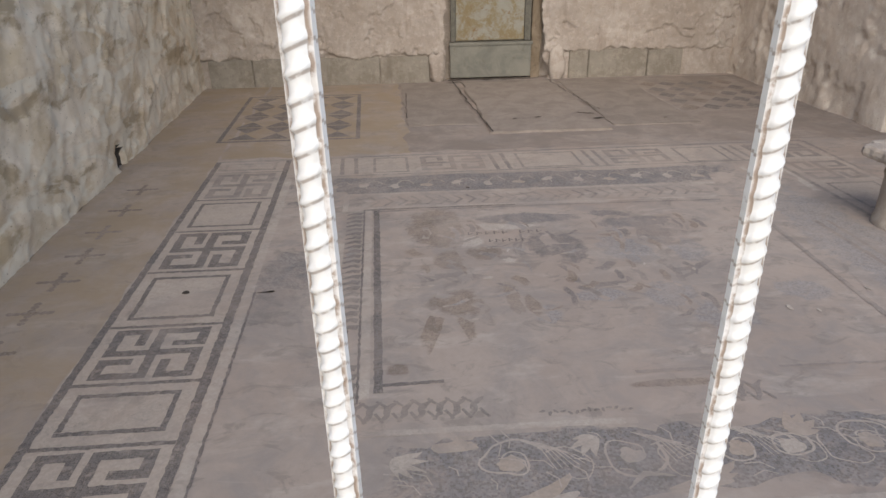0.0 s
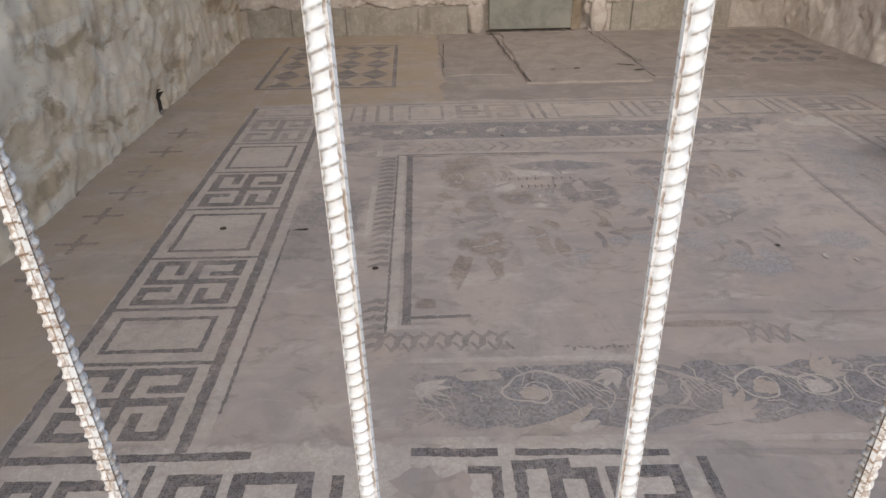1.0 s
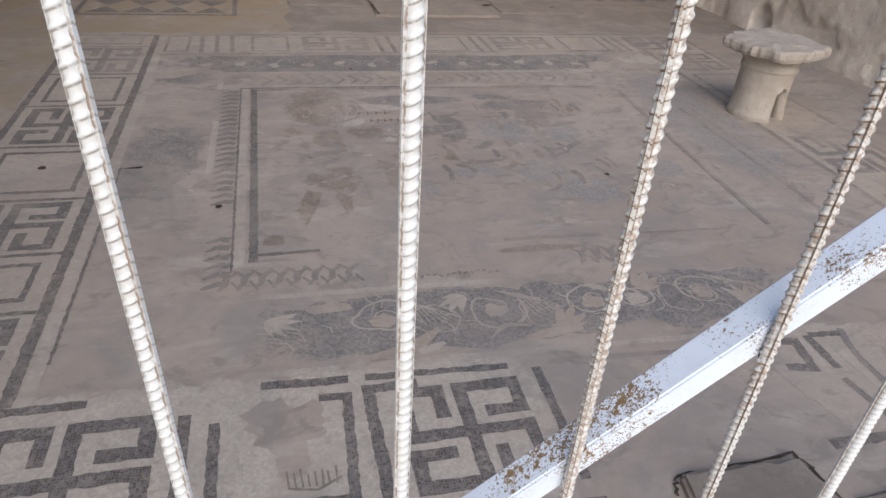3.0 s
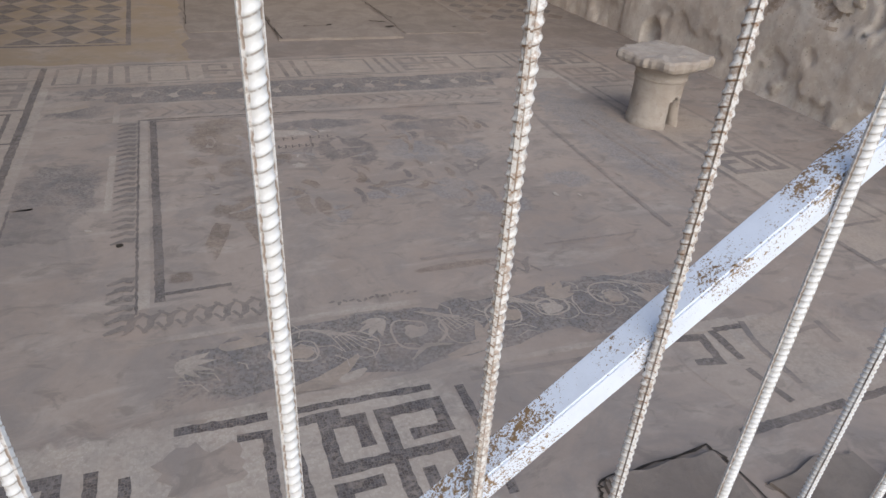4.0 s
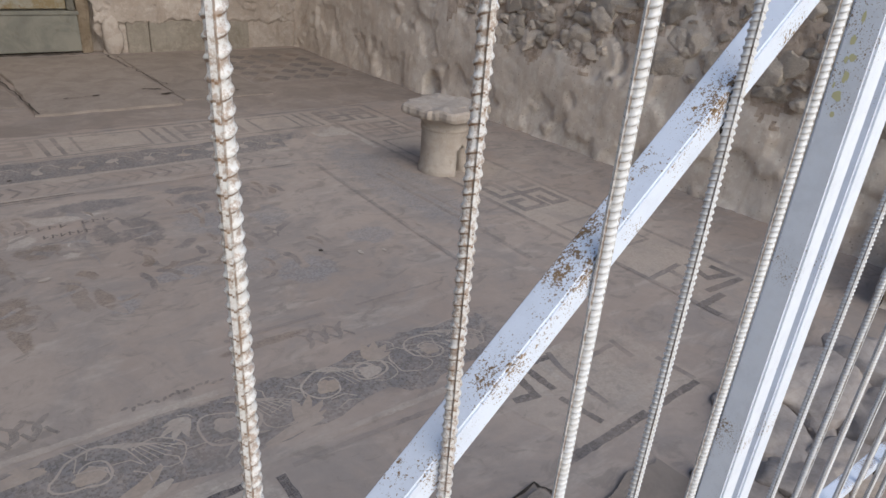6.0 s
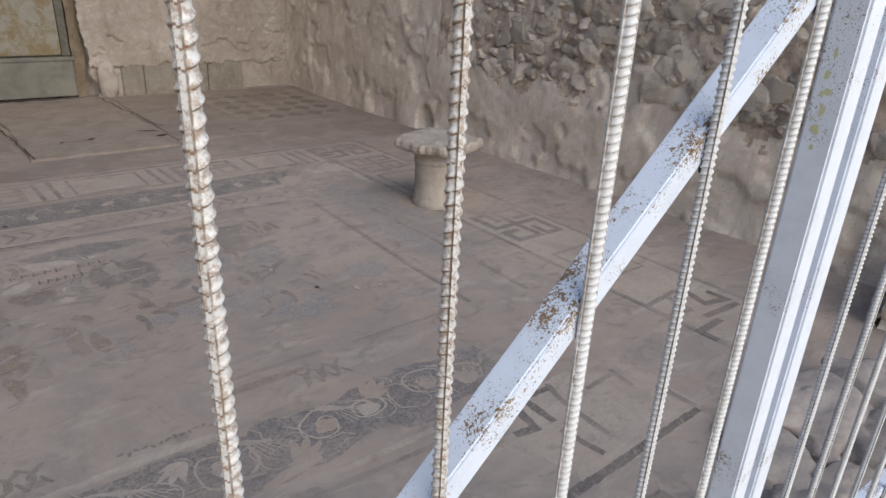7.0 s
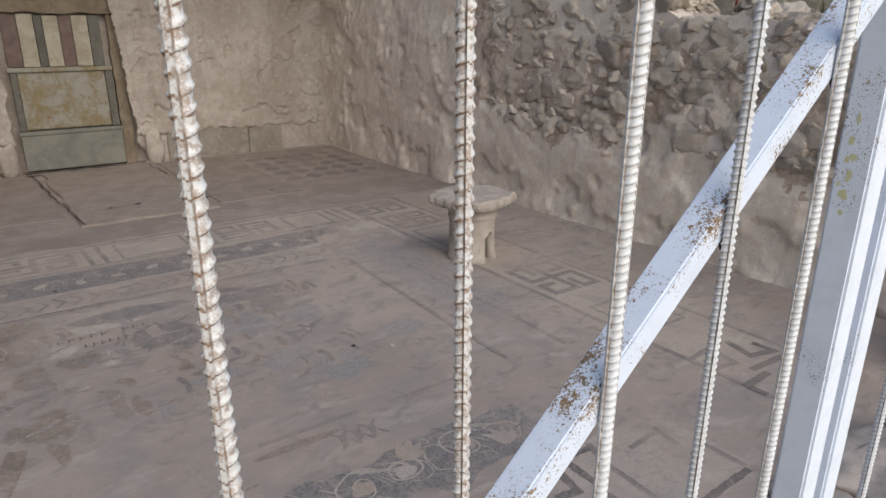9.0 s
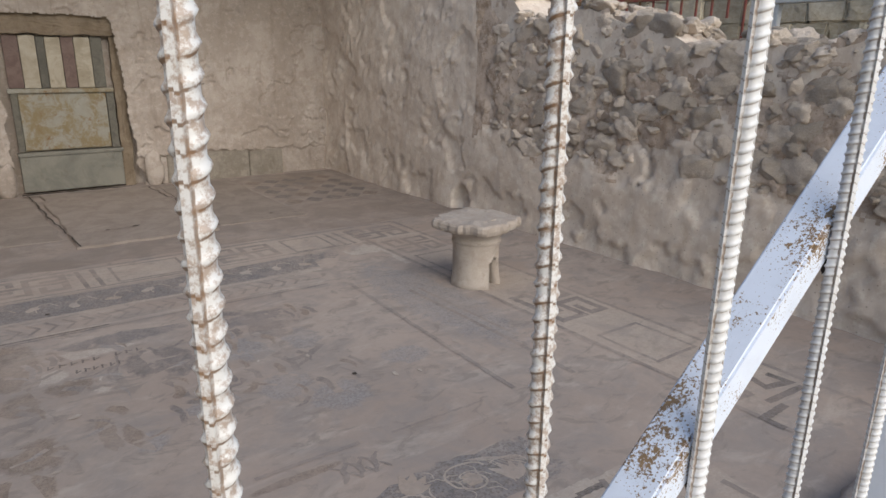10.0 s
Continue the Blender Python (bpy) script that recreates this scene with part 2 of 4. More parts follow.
GROUND = make_stone("dry_earth", (0.33, 0.27, 0.2), (0.42, 0.35, 0.27), (0.25, 0.19, 0.13), 2.0, 0.95, 0.0, 0.5)


# ---------------------------------------------------------------- building helpers
def mesh_of(name, bm, material, smooth=False):
    me = bpy.data.meshes.new(name)
    bm.normal_update()
    bm.to_mesh(me)
    bm.free()
    me.materials.append(material)
    if smooth:
        for p in me.polygons:
            p.use_smooth = True
    return me


def part(name, bm, material, parent, label="", smooth=False):
    ob = new(name, mesh_of(name, bm, material, smooth))
    ob.parent = parent
    return tagged(ob, label)


def thing(name, bm, material, label, category="", group="", kind="", smooth=False):
    return tagged(new(name, mesh_of(name, bm, material, smooth)), label, category, group, kind)


def base(name, at, label, category="", group="", kind=""):
    ob = new(name)
    ob.location = at
    ob.empty_display_size = 0.1
    return tagged(ob, label, category, group, kind)


def wob(x, y, z, scale, amp):
    return amp * noise.fractal(Vector((x, y, z)) * scale, 0.8, 2.0, 5)


def block(bm, x0, x1, y0, y1, z0, z1, bevel=0.0, m=None):
    mat = Matrix.Translation(((x0 + x1) / 2, (y0 + y1) / 2, (z0 + z1) / 2)) @ Matrix.Diagonal((x1 - x0, y1 - y0, z1 - z0, 1))
    got = bmesh.ops.create_cube(bm, size=1, matrix=(m @ mat) if m else mat)
    if bevel:
        edges = {e for v in got["verts"] for e in v.link_edges}
        bmesh.ops.bevel(bm, geom=list(edges), offset=bevel, segments=2, affect="EDGES", clamp_overlap=True)


def lump(bm, at, size, seed, rough=0.28, sub=2):
    """An irregular stone."""
    got = bmesh.ops.create_icosphere(bm, subdivisions=sub, radius=1)
    for v in got["verts"]:
        d = v.co.copy()
        k = 1 + rough * noise.fractal(d * 1.1 + Vector((seed * 3.7, seed * 1.3, seed)), 0.7, 2.0, 4)
        d = Vector((max(-0.82, min(0.82, d.x)), max(-0.82, min(0.82, d.y)), max(-0.82, min(0.82, d.z))))
        v.co = Vector((d.x * size[0], d.y * size[1], d.z * size[2])) * k + Vector(at)


def sheet(bm, origin, du, dv, nu, nv, relief, keep=None):
    """A grid of faces from origin along du and dv, pushed out by relief(u, v)."""
    o, du, dv = Vector(origin), Vector(du), Vector(dv)
    n = du.cross(dv).normalized()
    vs = [[bm.verts.new(o + du * (i / nu) + dv * (j / nv) + n * relief(i / nu, j / nv)) for j in range(nv + 1)] for i in range(nu + 1)]
    for i in range(nu):
        for j in range(nv):
            if keep is None or keep((i + 0.5) / nu, (j + 0.5) / nv):
                bm.faces.new((vs[i][j], vs[i + 1][j], vs[i + 1][j + 1], vs[i][j + 1]))


LAYER = [0]


def lift(z):
    """Each laid piece lies a hair above the last, so that no two share a plane."""
    LAYER[0] = (LAYER[0] + 1) % 400
    return z + LAYER[0] * 0.0000012


def ribbon(bm, pts, width, z, jitter=0.003, step=0.017, taper=None):
    """A flat band of laid stone along a line, with slightly uneven edges."""
    z = lift(z)
    line = []
    for a, b in zip(pts[:-1], pts[1:]):
        a, b = Vector(a), Vector(b)
        gap = (b - a).length
        n = max(1, round(gap / step))
        line += [a.lerp(b, i / n) for i in range(n) if not i or taper or (width * 0.62 < gap * i / n < gap - width * 0.62)]
    line.append(Vector(pts[-1]))
    rows = []
    for i, p in enumerate(line):
        a, b = line[max(0, i - 1)], line[min(len(line) - 1, i + 1)]
        d0 = (p - a).normalized() if i else (b - p).normalized()
        d1 = (b - p).normalized() if i < len(line) - 1 else d0
        t = (d0 + d1)
        t = t.normalized() if t.length > 0.1 else d1
        side = Vector((-t.y, t.x))
        mitre = min(1.6, 1 / max(0.4, side.dot(Vector((-d1.y, d1.x)))))
        w = width / 2 * mitre * (taper(i / (len(line) - 1)) if taper else 1)
        closed = (line[0] - line[-1]).length < 1e-6
        if 0 < i < len(line) - 1 or taper:
            ext = Vector((0, 0))
        elif closed:
            ext = d1 * (-width / 2)
        else:
            ext = d1 * (width / 2) * (1 if i else -1)
        rows.append([bm.verts.new((*(p + ext + side * s * (w + random.uniform(-jitter, jitter))), z)) for s in (1, -1)])
    for (a, b), (c, d) in zip(rows[:-1], rows[1:]):
        bm.faces.new((b, d, c, a))


def blob(bm, cx, cy, rx, ry, z, seed, turn=0.0, n=22, rough=0.35):
    """A flat patch with an uneven outline."""
    z = lift(z)
    vs = []
    for i in range(n):
        a = 2 * math.pi * i / n
        k = 1 + rough * noise.fractal(Vector((math.cos(a) * 1.2, math.sin(a) * 1.2, seed * 2.3)), 0.7, 2, 4)
        x, y = rx * k * math.cos(a), ry * k * math.sin(a)
        c, s = math.cos(turn), math.sin(turn)
        vs.append(bm.verts.new((cx + c * x - s * y, cy + s * x + c * y, z)))
    bm.faces.new(vs)


def rect(bm, x0, x1, y0, y1, z):
    bm.faces.new([bm.verts.new(p) for p in ((x0, y0, z), (x1, y0, z), (x1, y1, z), (x0, y1, z))])

def lay(x, y):
    """The carpet lies slightly out of square: it fans out and stretches towards the far wall."""
    w = 1 + 0.00294 * x - 0.00434 * y
    return (1.03911 * x - 0.01831 * y - 0.01448) / w, (0.00276 * x + 1.02194 * y - 0.03211) / w


def settle(ob):
    for v in ob.data.vertices:
        v.co.x, v.co.y = lay(v.co.x, v.co.y)


# ---------------------------------------------------------------- setting: floor, walls, ground
WEST, EAST, NORTH = -2.5, 4.06, 8.13

bm = bmesh.new()
rect(bm, -80, 80, -80, 80, -0.04)
thing("ground", bm, GROUND, "dry trodden earth outside the gate", "ground", kind="structure")

bm = bmesh.new()
sheet(bm, (-2.9, -1.6, 0), (7.6, 0, 0), (0, 10.4, 0), 150, 200, lambda u, v: wob(u * 7.6, v * 10.4, 0, 0.9, 0.0002) - 0.0004)
floor = thing("floor", bm, FLOOR, "dusty worn Roman floor with faded mosaic patterns", "floor", kind="structure", smooth=True)


def patchy(x, z, seed, cut, soft=0.025):
    """0 where plaster still holds, 1 where it has fallen off."""
    v = noise.fractal(Vector((x * 1.6, z * 1.9, seed)), 0.7, 2.0, 5)
    return min(1, max(0, (v - cut) / soft))


def wall_relief(seed, amp, cut, drop, holes=()):
    def at(a, z):
        r = wob(a, z, seed, 2.2, amp) + wob(a, z, seed + 4, 9, amp * 0.35) - drop * patchy(a, z, seed, cut)
        for (ha, hz, hw, hh) in holes:
            k = ((a - ha) / hw) ** 2 + ((z - hz) / hh) ** 2
            r -= 0.06 * max(0, min(1, (1.2 - k) * 2))
        return r
    return at


def wall(name, start, along, length, height, relief, material, label, back, top=None, step=0.028):
    """A wall with a weathered inner face, a top and a body behind it."""
    bm = bmesh.new()
    a = Vector(along)
    nu, nv = round(length / step), round(height / step)
    keep = (lambda u, v: v * height < top(u * length)) if top else None
    sheet(bm, start, a * length, (0, 0, height), nu, nv, lambda u, v: relief(u * length, v * height), keep)
    n = a.cross(Vector((0, 0, 1)))
    wall_ob = thing(name, bm, material, label, "wall", kind="structure", smooth=True)
    bm = bmesh.new()
    m = 24
    o = Vector(start)
    rows = []
    for i in range(m + 1):
        h = (top(i / m * length) if top else height) - 0.03
        p = o + a * (i / m * length)
        rows.append([bm.verts.new(p - n * 0.14 + Vector((0, 0, -0.05))), bm.verts.new(p - n * (0.0 if top else 0.1) + Vector((0, 0, h))),
                     bm.verts.new(p - n * back + Vector((0, 0, h))), bm.verts.new(p - n * back + Vector((0, 0, -0.05)))])
    for r0, r1 in zip(rows[:-1], rows[1:]):
        for k in range(4):
            bm.faces.new((r0[k], r1[k], r1[(k + 1) % 4], r0[(k + 1) % 4]))
    bm.faces.new(rows[0]), bm.faces.new(rows[-1][::-1])
    part("core", bm, material, wall_ob)
    return wall_ob


# carried on south past the gate, unseen, to shade the near left floor
wall_west = wall("wall_west", (-2.054, -1.8, -0.02), Vector((-0.045, 1, 0)).normalized(), 10.05, 3.3, wall_relief(3.1, 0.019, 0.02, 0.014, ((6.825, 0.07, 0.1, 0.15),)),
                 PLASTER_LEFT, "uneven ochre and white plastered rubble wall, badly flaked", 0.5)


def east_top(a):
    """The broken top of the east wall, by the distance from its north end."""
    y = 8.35 - a
    z = 1.66 if y < 2.72 else 1.68 + (y - 2.72) * 0.43 if y < 3.14 else 1.89 if y < 4.32 else min(3.3, 1.89 + (y - 4.32) * 1.3)
    return z + wob(y, 0, 2, 3.0, 0.09) + wob(y, 0, 7, 11, 0.03)


def east_relief(a, z):
    y = 8.35 - a
    rubble = min(1, max(0, (z - 0.67 - 0.1 * math.sin(y * 3)) * 6)) * min(1, max(0, (4.73 - y) * 2))
    r = wob(y, z, 8.2, 2.2, 0.014) + wob(y, z, 5, 16, 0.005) - 0.022 * patchy(y, z, 8.2, 0.1, 0.03)
    r += rubble * (wob(y, z, 1, 18, 0.016) - 0.012)
    k = ((y - 5.09) / 0.12) ** 2 + ((z - 0.1) / 0.17) ** 2
    if 0.64 < z < 1.03 and abs(y - 2.91 - 0.06 * math.sin(z * 14) - 0.1 * (z - 0.8)) < 0.022:
        r -= 0.06
    return r - 0.12 * max(0, min(1, (1.2 - k) * 2)) + 0.03 * max(0, 1 - z / 0.25) * (0.5 + 0.6 * wob(y, 0, 3, 4, 1))


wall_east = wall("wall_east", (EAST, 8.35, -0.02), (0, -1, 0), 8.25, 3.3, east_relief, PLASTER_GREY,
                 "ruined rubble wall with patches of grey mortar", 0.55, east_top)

# the upper part takes a darker brown base around its stones
wall_east.data.materials.append(RUBBLE_BASE)
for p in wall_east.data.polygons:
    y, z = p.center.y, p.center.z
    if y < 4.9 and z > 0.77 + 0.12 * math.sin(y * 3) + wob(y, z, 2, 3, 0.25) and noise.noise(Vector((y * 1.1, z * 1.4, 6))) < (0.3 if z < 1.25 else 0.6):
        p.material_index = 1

# north wall: left and right of the doorway recess, and above it
DOOR_L, DOOR_R, DOOR_TOP = 0.424, 1.611, 1.88
face_n = wall_relief(6.4, 0.02, 0.06, 0.018)


def relief_n(a, z):
    """The upper coat of plaster ends in a ragged edge above the base panels."""
    edge = 0.35 + wob(a, 0, 2, 2.5, 0.05) + wob(a, 0, 6, 9, 0.03)
    return face_n(a, z) * (1 if z > edge else 0.3) + (0.012 if z > edge else -0.02)


def north_keep(x, z):
    edge_r = DOOR_R + 0.1 * max(0, 1 - z / 0.8) - 0.1 * max(0, z - 1.1) + wob(x * 0, z, 4, 5, 0.05)
    edge_l = DOOR_L + wob(x * 0, z, 9, 5, 0.03)
    return not (edge_l < x < edge_r and z < DOOR_TOP + wob(x, 0, 3, 4, 0.03))


bm = bmesh.new()
LEN = EAST + 0.3 - (WEST - 0.3)
sheet(bm, (WEST - 0.3, NORTH, -0.02), (LEN, 0, 0), (0, 0, 3.3), 600, 280,
      lambda u, v: relief_n(u * LEN, v * 3.3), lambda u, v: north_keep(WEST - 0.3 + u * LEN, v * 3.3 - 0.02))
wall_north = thing("wall_north", bm, PLASTER, "pale stained plaster wall with a marble-faced doorway", "wall", kind="structure", smooth=True)
bm = bmesh.new()
block(bm, WEST - 0.3, DOOR_L - 0.03, NORTH + 0.06, NORTH + 0.6, -0.05, 3.28)
block(bm, DOOR_R + 0.15, EAST + 0.3, NORTH + 0.06, NORTH + 0.6, -0.05, 3.28)
block(bm, DOOR_L - 0.03, DOOR_R + 0.15, NORTH + 0.06, NORTH + 0.6, DOOR_TOP + 0.02, 3.28)
block(bm, DOOR_L - 0.03, DOOR_R + 0.15, NORTH + 0.2, NORTH + 0.6, -0.05, DOOR_TOP + 0.02)
part("core", bm, PLASTER, wall_north)

# an added slab, out of view, that dims the far floor and wall
bm = bmesh.new()
block(bm, WEST - 0.4, EAST + 0.4, 6.1, NORTH + 0.6, 3.31, 3.5)
thing("ceiling", bm, PLASTER, "added unseen slab that shades the far end", "ceiling", kind="structure")

# plaster base panels along the north wall
def dado(x0, x1, z1, proud, seed):
    bm = bmesh.new()
    block(bm, x0, x1, NORTH - proud * 0.4, NORTH + 0.05, -0.02, z1, 0.008)
    bmesh.ops.subdivide_edges(bm, edges=[e for e in bm.edges if e.calc_length() > 0.1], cuts=6, use_grid_fill=True)
    for v in bm.verts:
        v.co.y += wob(v.co.x, v.co.z, seed, 5, 0.006)
        v.co.z += wob(v.co.x, 1, seed, 6, 0.008) if v.co.z > 0.1 else 0
    part("base_panel", bm, PANEL, wall_north, smooth=False)


PANEL = make_plaster("smooth_grey_plaster", (0.225, 0.2, 0.167), (0.27, 0.24, 0.203), (0.15, 0.125, 0.1), (0.19, 0.163, 0.132), 0.25)
for x0, x1, z1, p in ((-2.424, -1.906, 0.33, 0.03), (-1.896, -1.248, 0.325, 0.028), (-1.238, -0.374, 0.319, 0.03), (-0.364, 0.23, 0.319, 0.026), (1.978, 2.215, 0.352, 0.03), (2.226, 2.971, 0.341, 0.034), (2.981, 3.424, 0.319, 0.022)):
    dado(x0, x1, z1, p, x0)
for x, w, h, s in ((0.327, 0.108, 0.238, 1), (1.827, 0.12, 0.26, 2)):
    bm = bmesh.new()
    lump(bm, (x, NORTH - 0.0, h * 0.7), (w, 0.06, h), s, 0.3, 3)
    part("mortar_lump", bm, PLASTER, wall_north, smooth=True)

# ---------------------------------------------------------------- doorway with marble panels
door = base("door_1", ((DOOR_L + DOOR_R) / 2, NORTH + 0.12, 0), "blocked doorway faced with stained marble panels", "doorway", kind="structure")


def marble(name, x0, x1, z0, z1, y, mat, label="", bevel=0.004, depth=0.07, rough=0.0):
    bm = bmesh.new()
    block(bm, x0 - door.location.x, x1 - door.location.x, y - door.location.y, y + depth - door.location.y, z0, z1, bevel)
    if rough:
        bmesh.ops.subdivide_edges(bm, edges=[e for e in bm.edges if e.calc_length() > 0.06], cuts=14, use_grid_fill=True)
        for v in bm.verts:
            v.co += Vector((wob(v.co.x, v.co.z, 3, 6, rough), wob(v.co.x, v.co.z, 7, 9, rough), wob(v.co.x, v.co.z, 9, 6, rough)))
    part(name, bm, mat, door, label)


BROWN_STONE = make_stone("brown_stained_stone", (0.17, 0.13, 0.09), (0.24, 0.19, 0.14), (0.1, 0.07, 0.045), 5, 0.95, 0.1, 0.6)
marble("plinth_panel", 0.5, 1.509, 0.027, 0.411, NORTH + 0.075, MARBLE, "blue-grey veined marble slab")
marble("ledge", 0.489, 1.525, 0.413, 0.454, NORTH + 0.06, MARBLE, "worn marble ledge")
marble("panel", 0.575, 1.417, 0.471, 1.076, NORTH + 0.1, MARBLE_STAIN, "rust-stained white marble panel")
marble("frame", 0.51, 0.57, 0.46, 1.076, NORTH + 0.085, MARBLE_DARK, "dark marble frame strip")
marble("frame", 1.422, 1.498, 0.46, 1.076, NORTH + 0.085, MARBLE_DARK, "dark marble frame strip")
marble("ledge", 0.489, 1.503, 1.079, 1.125, NORTH + 0.07, MARBLE_STAIN, "worn marble ledge")
xs = 0.513
for w, mat, lab in ((0.146, MARBLE_RED, "reddish purple marble strip"), (0.155, CREAM_MARBLE, "cream marble strip"), (0.08, MARBLE_DARK, "speckled dark green marble strip"),
                    (0.151, CREAM_MARBLE, "cream marble strip"), (0.122, MARBLE_RED, "reddish purple marble strip"), (0.162, CREAM_MARBLE, "cream marble strip"),
                    (0.119, MARBLE_DARK, "dark grey marble strip")):
    marble("strip", xs, xs + w - 0.006, 1.13, 1.66 + random.uniform(-0.015, 0.015), NORTH + 0.1, mat, lab)
    xs += w
marble("jamb", 1.514, 1.633, -0.005, 1.725, NORTH + 0.1, BROWN_STONE, "brown stone door jamb", rough=0.016)
marble("lintel", 0.381, 1.697, 1.676, 1.962, NORTH + 0.055, BROWN_STONE, "brown plaster lintel", rough=0.02)

# stone paving slabs before the doorway
def paving(x0, x1, y0, y1, z, seed, label):
    bm = bmesh.new()
    block(bm, x0, x1, y0, y1, -0.05, z, 0.006)
    bmesh.ops.subdivide_edges(bm, edges=[e for e in bm.edges if e.calc_length() > 0.3], cuts=16, use_grid_fill=True)
    for v in bm.verts:
        edge = min(v.co.x - x0, x1 - v.co.x, v.co.y - y0, y1 - v.co.y)
        v.co.x += wob(v.co.x, v.co.y, seed, 5, 0.025)
        v.co.y += wob(v.co.x, v.co.y, seed + 3, 5, 0.025)
        v.co.z += wob(v.co.x, v.co.y, seed + 6, 3, 0.005) if v.co.z > 0 else 0
        if edge < 0.03 and v.co.z > 0:
            v.co.z -= 0.004
    part("paving_slab", bm, SLABSTONE, floor, label, smooth=False)


paving(0.72, 1.78, 5.42, 7.62, 0.022, 1, "cracked grey stone slab")
paving(0.02, 0.66, 5.75, 7.6, 0.012, 5, "dusty grey stone slab")
paving(1.83, 2.62, 5.55, 7.6, 0.012, 9, "dusty grey stone slab")
SHADE_AND_MARKS = make_stone("gap_shade_and_dark_marks", (0.04, 0.033, 0.027), (0.075, 0.06, 0.05), (0.02, 0.016, 0.014), 20, 0.95, 0.0, 0.5)

# the notch at the wall's foot is coloured near-black for the shade inside
wall_west.data.materials.append(SHADE_AND_MARKS)
for p in wall_west.data.polygons:
    if ((p.center.y - 5.02) / 0.1) ** 2 + ((p.center.z - 0.05) / 0.15) ** 2 < 0.85:
        p.material_index = 1


# a crack is a flat ribbon; the shade inside it is its dark colour
def crack(pts, width, z, amp=0.02, n=14):
    bm = bmesh.new()
    line = []
    for a, b in zip(pts[:-1], pts[1:]):
        for i in range(n):
            p = Vector(a).lerp(Vector(b), i / n)
            line.append((p.x + random.uniform(-amp, amp), p.y + random.uniform(-amp, amp)))
    line.append(pts[-1])
    ribbon(bm, line, width, z, width * 0.35, 0.1)
    part("crack", bm, SHADE_AND_MARKS, floor, "crack with its shade drawn as a dark band")


crack([(0.62, 7.62), (0.66, 6.6), (0.735, 5.42)], 0.011, 0.026, 0.012)
crack([(1.72, 7.6), (1.79, 6.7), (1.86, 6.1)], 0.009, 0.026, 0.014)
crack([(1.62, 5.98), (1.75, 5.93)], 0.022, 0.027, 0.012, 5)
crack([(0.06, 7.1), (0.03, 6.0)], 0.008, 0.017, 0.01, 8)
crack([(1.02, 5.82), (1.2, 5.84)], 0.006, 0.027, 0.015, 6)
# dark band painted for the shaded gap under the doorway plinth
crack([(0.6, 7.655), (1.56, 7.655)], 0.05, 0.03, 0.004)
bm = bmesh.new()
for x, y, r in ((1.0, 5.83, 0.02), (1.22, 5.86, 0.03), (1.75, 5.75, 0.05), (2.35, 5.7, 0.02)):
    blob(bm, x, y, r, r * 0.5, 0.0275, x, 0.2)
part("pit", bm, SHADE_AND_MARKS, floor, "small dark spot on the stone")

# ---------------------------------------------------------------- mosaic
Z0, Z1, Z2 = 0.0003, 0.0012, 0.0022


def bed(name, x0, x1, y0, y1, mat, z=Z0, rough=0.012):
    """A laid field with an uneven edge."""
    z = lift(z)
    bm = bmesh.new()
    n = 40
    pts = [(x0 + (x1 - x0) * i / n, y0) for i in range(n)] + [(x1, y0 + (y1 - y0) * i / n) for i in range(n)]
    pts += [(x1 - (x1 - x0) * i / n, y1) for i in range(n)] + [(x0, y1 - (y1 - y0) * i / n) for i in range(n)]
    bm.faces.new([bm.verts.new((x + wob(x, y, 1, 4, rough), y + wob(x, y, 5, 4, rough), z)) for x, y in pts])
    return part(name, bm, mat, floor)


def lines(name, mat, *runs, z=Z1):
    bm = bmesh.new()
    for width, pts in runs:
        ribbon(bm, pts, width, z)
    return part(name, bm, mat, floor)


def meander(x0, x1, y0, y1, mat, flip=-1):
    """A cross with arms that turn and hook back, filling one cell."""
    bm = bmesh.new()
    cx, cy, ux, uy = (x0 + x1) / 2, (y0 + y1) / 2, (x1 - x0) / 7.4, (y1 - y0) / 7.4
    arm = [(0, 0), (0, 3.2), (-3.2 * flip, 3.2), (-3.2 * flip, 1.25), (-1.5 * flip, 1.25)]
    for k in range(4):
        pts = []
        for x, y in arm:
            for _ in range(k):
                x, y = -y, x
            pts.append((cx + x * ux, cy + y * uy))
        ribbon(bm, pts, 0.78 * (ux + uy) / 2, Z1, 0.003, 0.02)
    part("meander_motif", bm, mat, floor)


def square(x0, x1, y0, y1, mat, inset=0.055, width=0.022):
    bm = bmesh.new()
    a, b, c, d = x0 + inset, x1 - inset, y0 + inset, y1 - inset
    ribbon(bm, [(a, c), (b, c), (b, d), (a, d), (a, c)], width, Z1)
    part("square_motif", bm, mat, floor)


# brown margin along the walls
bed("margin_field", -2.16, -1.46, 0.5, 7.7, MARGIN, 0.0001, 0.04)
bed("margin_field", -1.44, 0.0, 4.94, 7.7, MARGIN, 0.0001, 0.05)
# darker bare bedding; the shade of the far end is in its colour too
bed("margin_field", 0.0, 4.1, 4.97, 7.7, MARGIN_DIMMED, 0.0001, 0.05)

# left border
LX0, LX1 = -1.435, -0.915
bed("border_field", LX0 - 0.02, LX1 + 0.075, 0.62, 4.88, CREAM)
lines("border_line", DARK, (0.036, [(LX0, 0.7), (LX0, 4.85)]))
lines("border_line", DARK, (0.04, [(LX1, 1.3), (LX1, 4.86)]))
CELLS = [("m", 4.06, 4.58), ("s", 3.55, 4.03), ("m", 3.03, 3.52), ("s", 2.5, 3.0), ("m", 2.08, 2.47), ("s", 1.73, 2.05), ("m", 1.32, 1.7)]
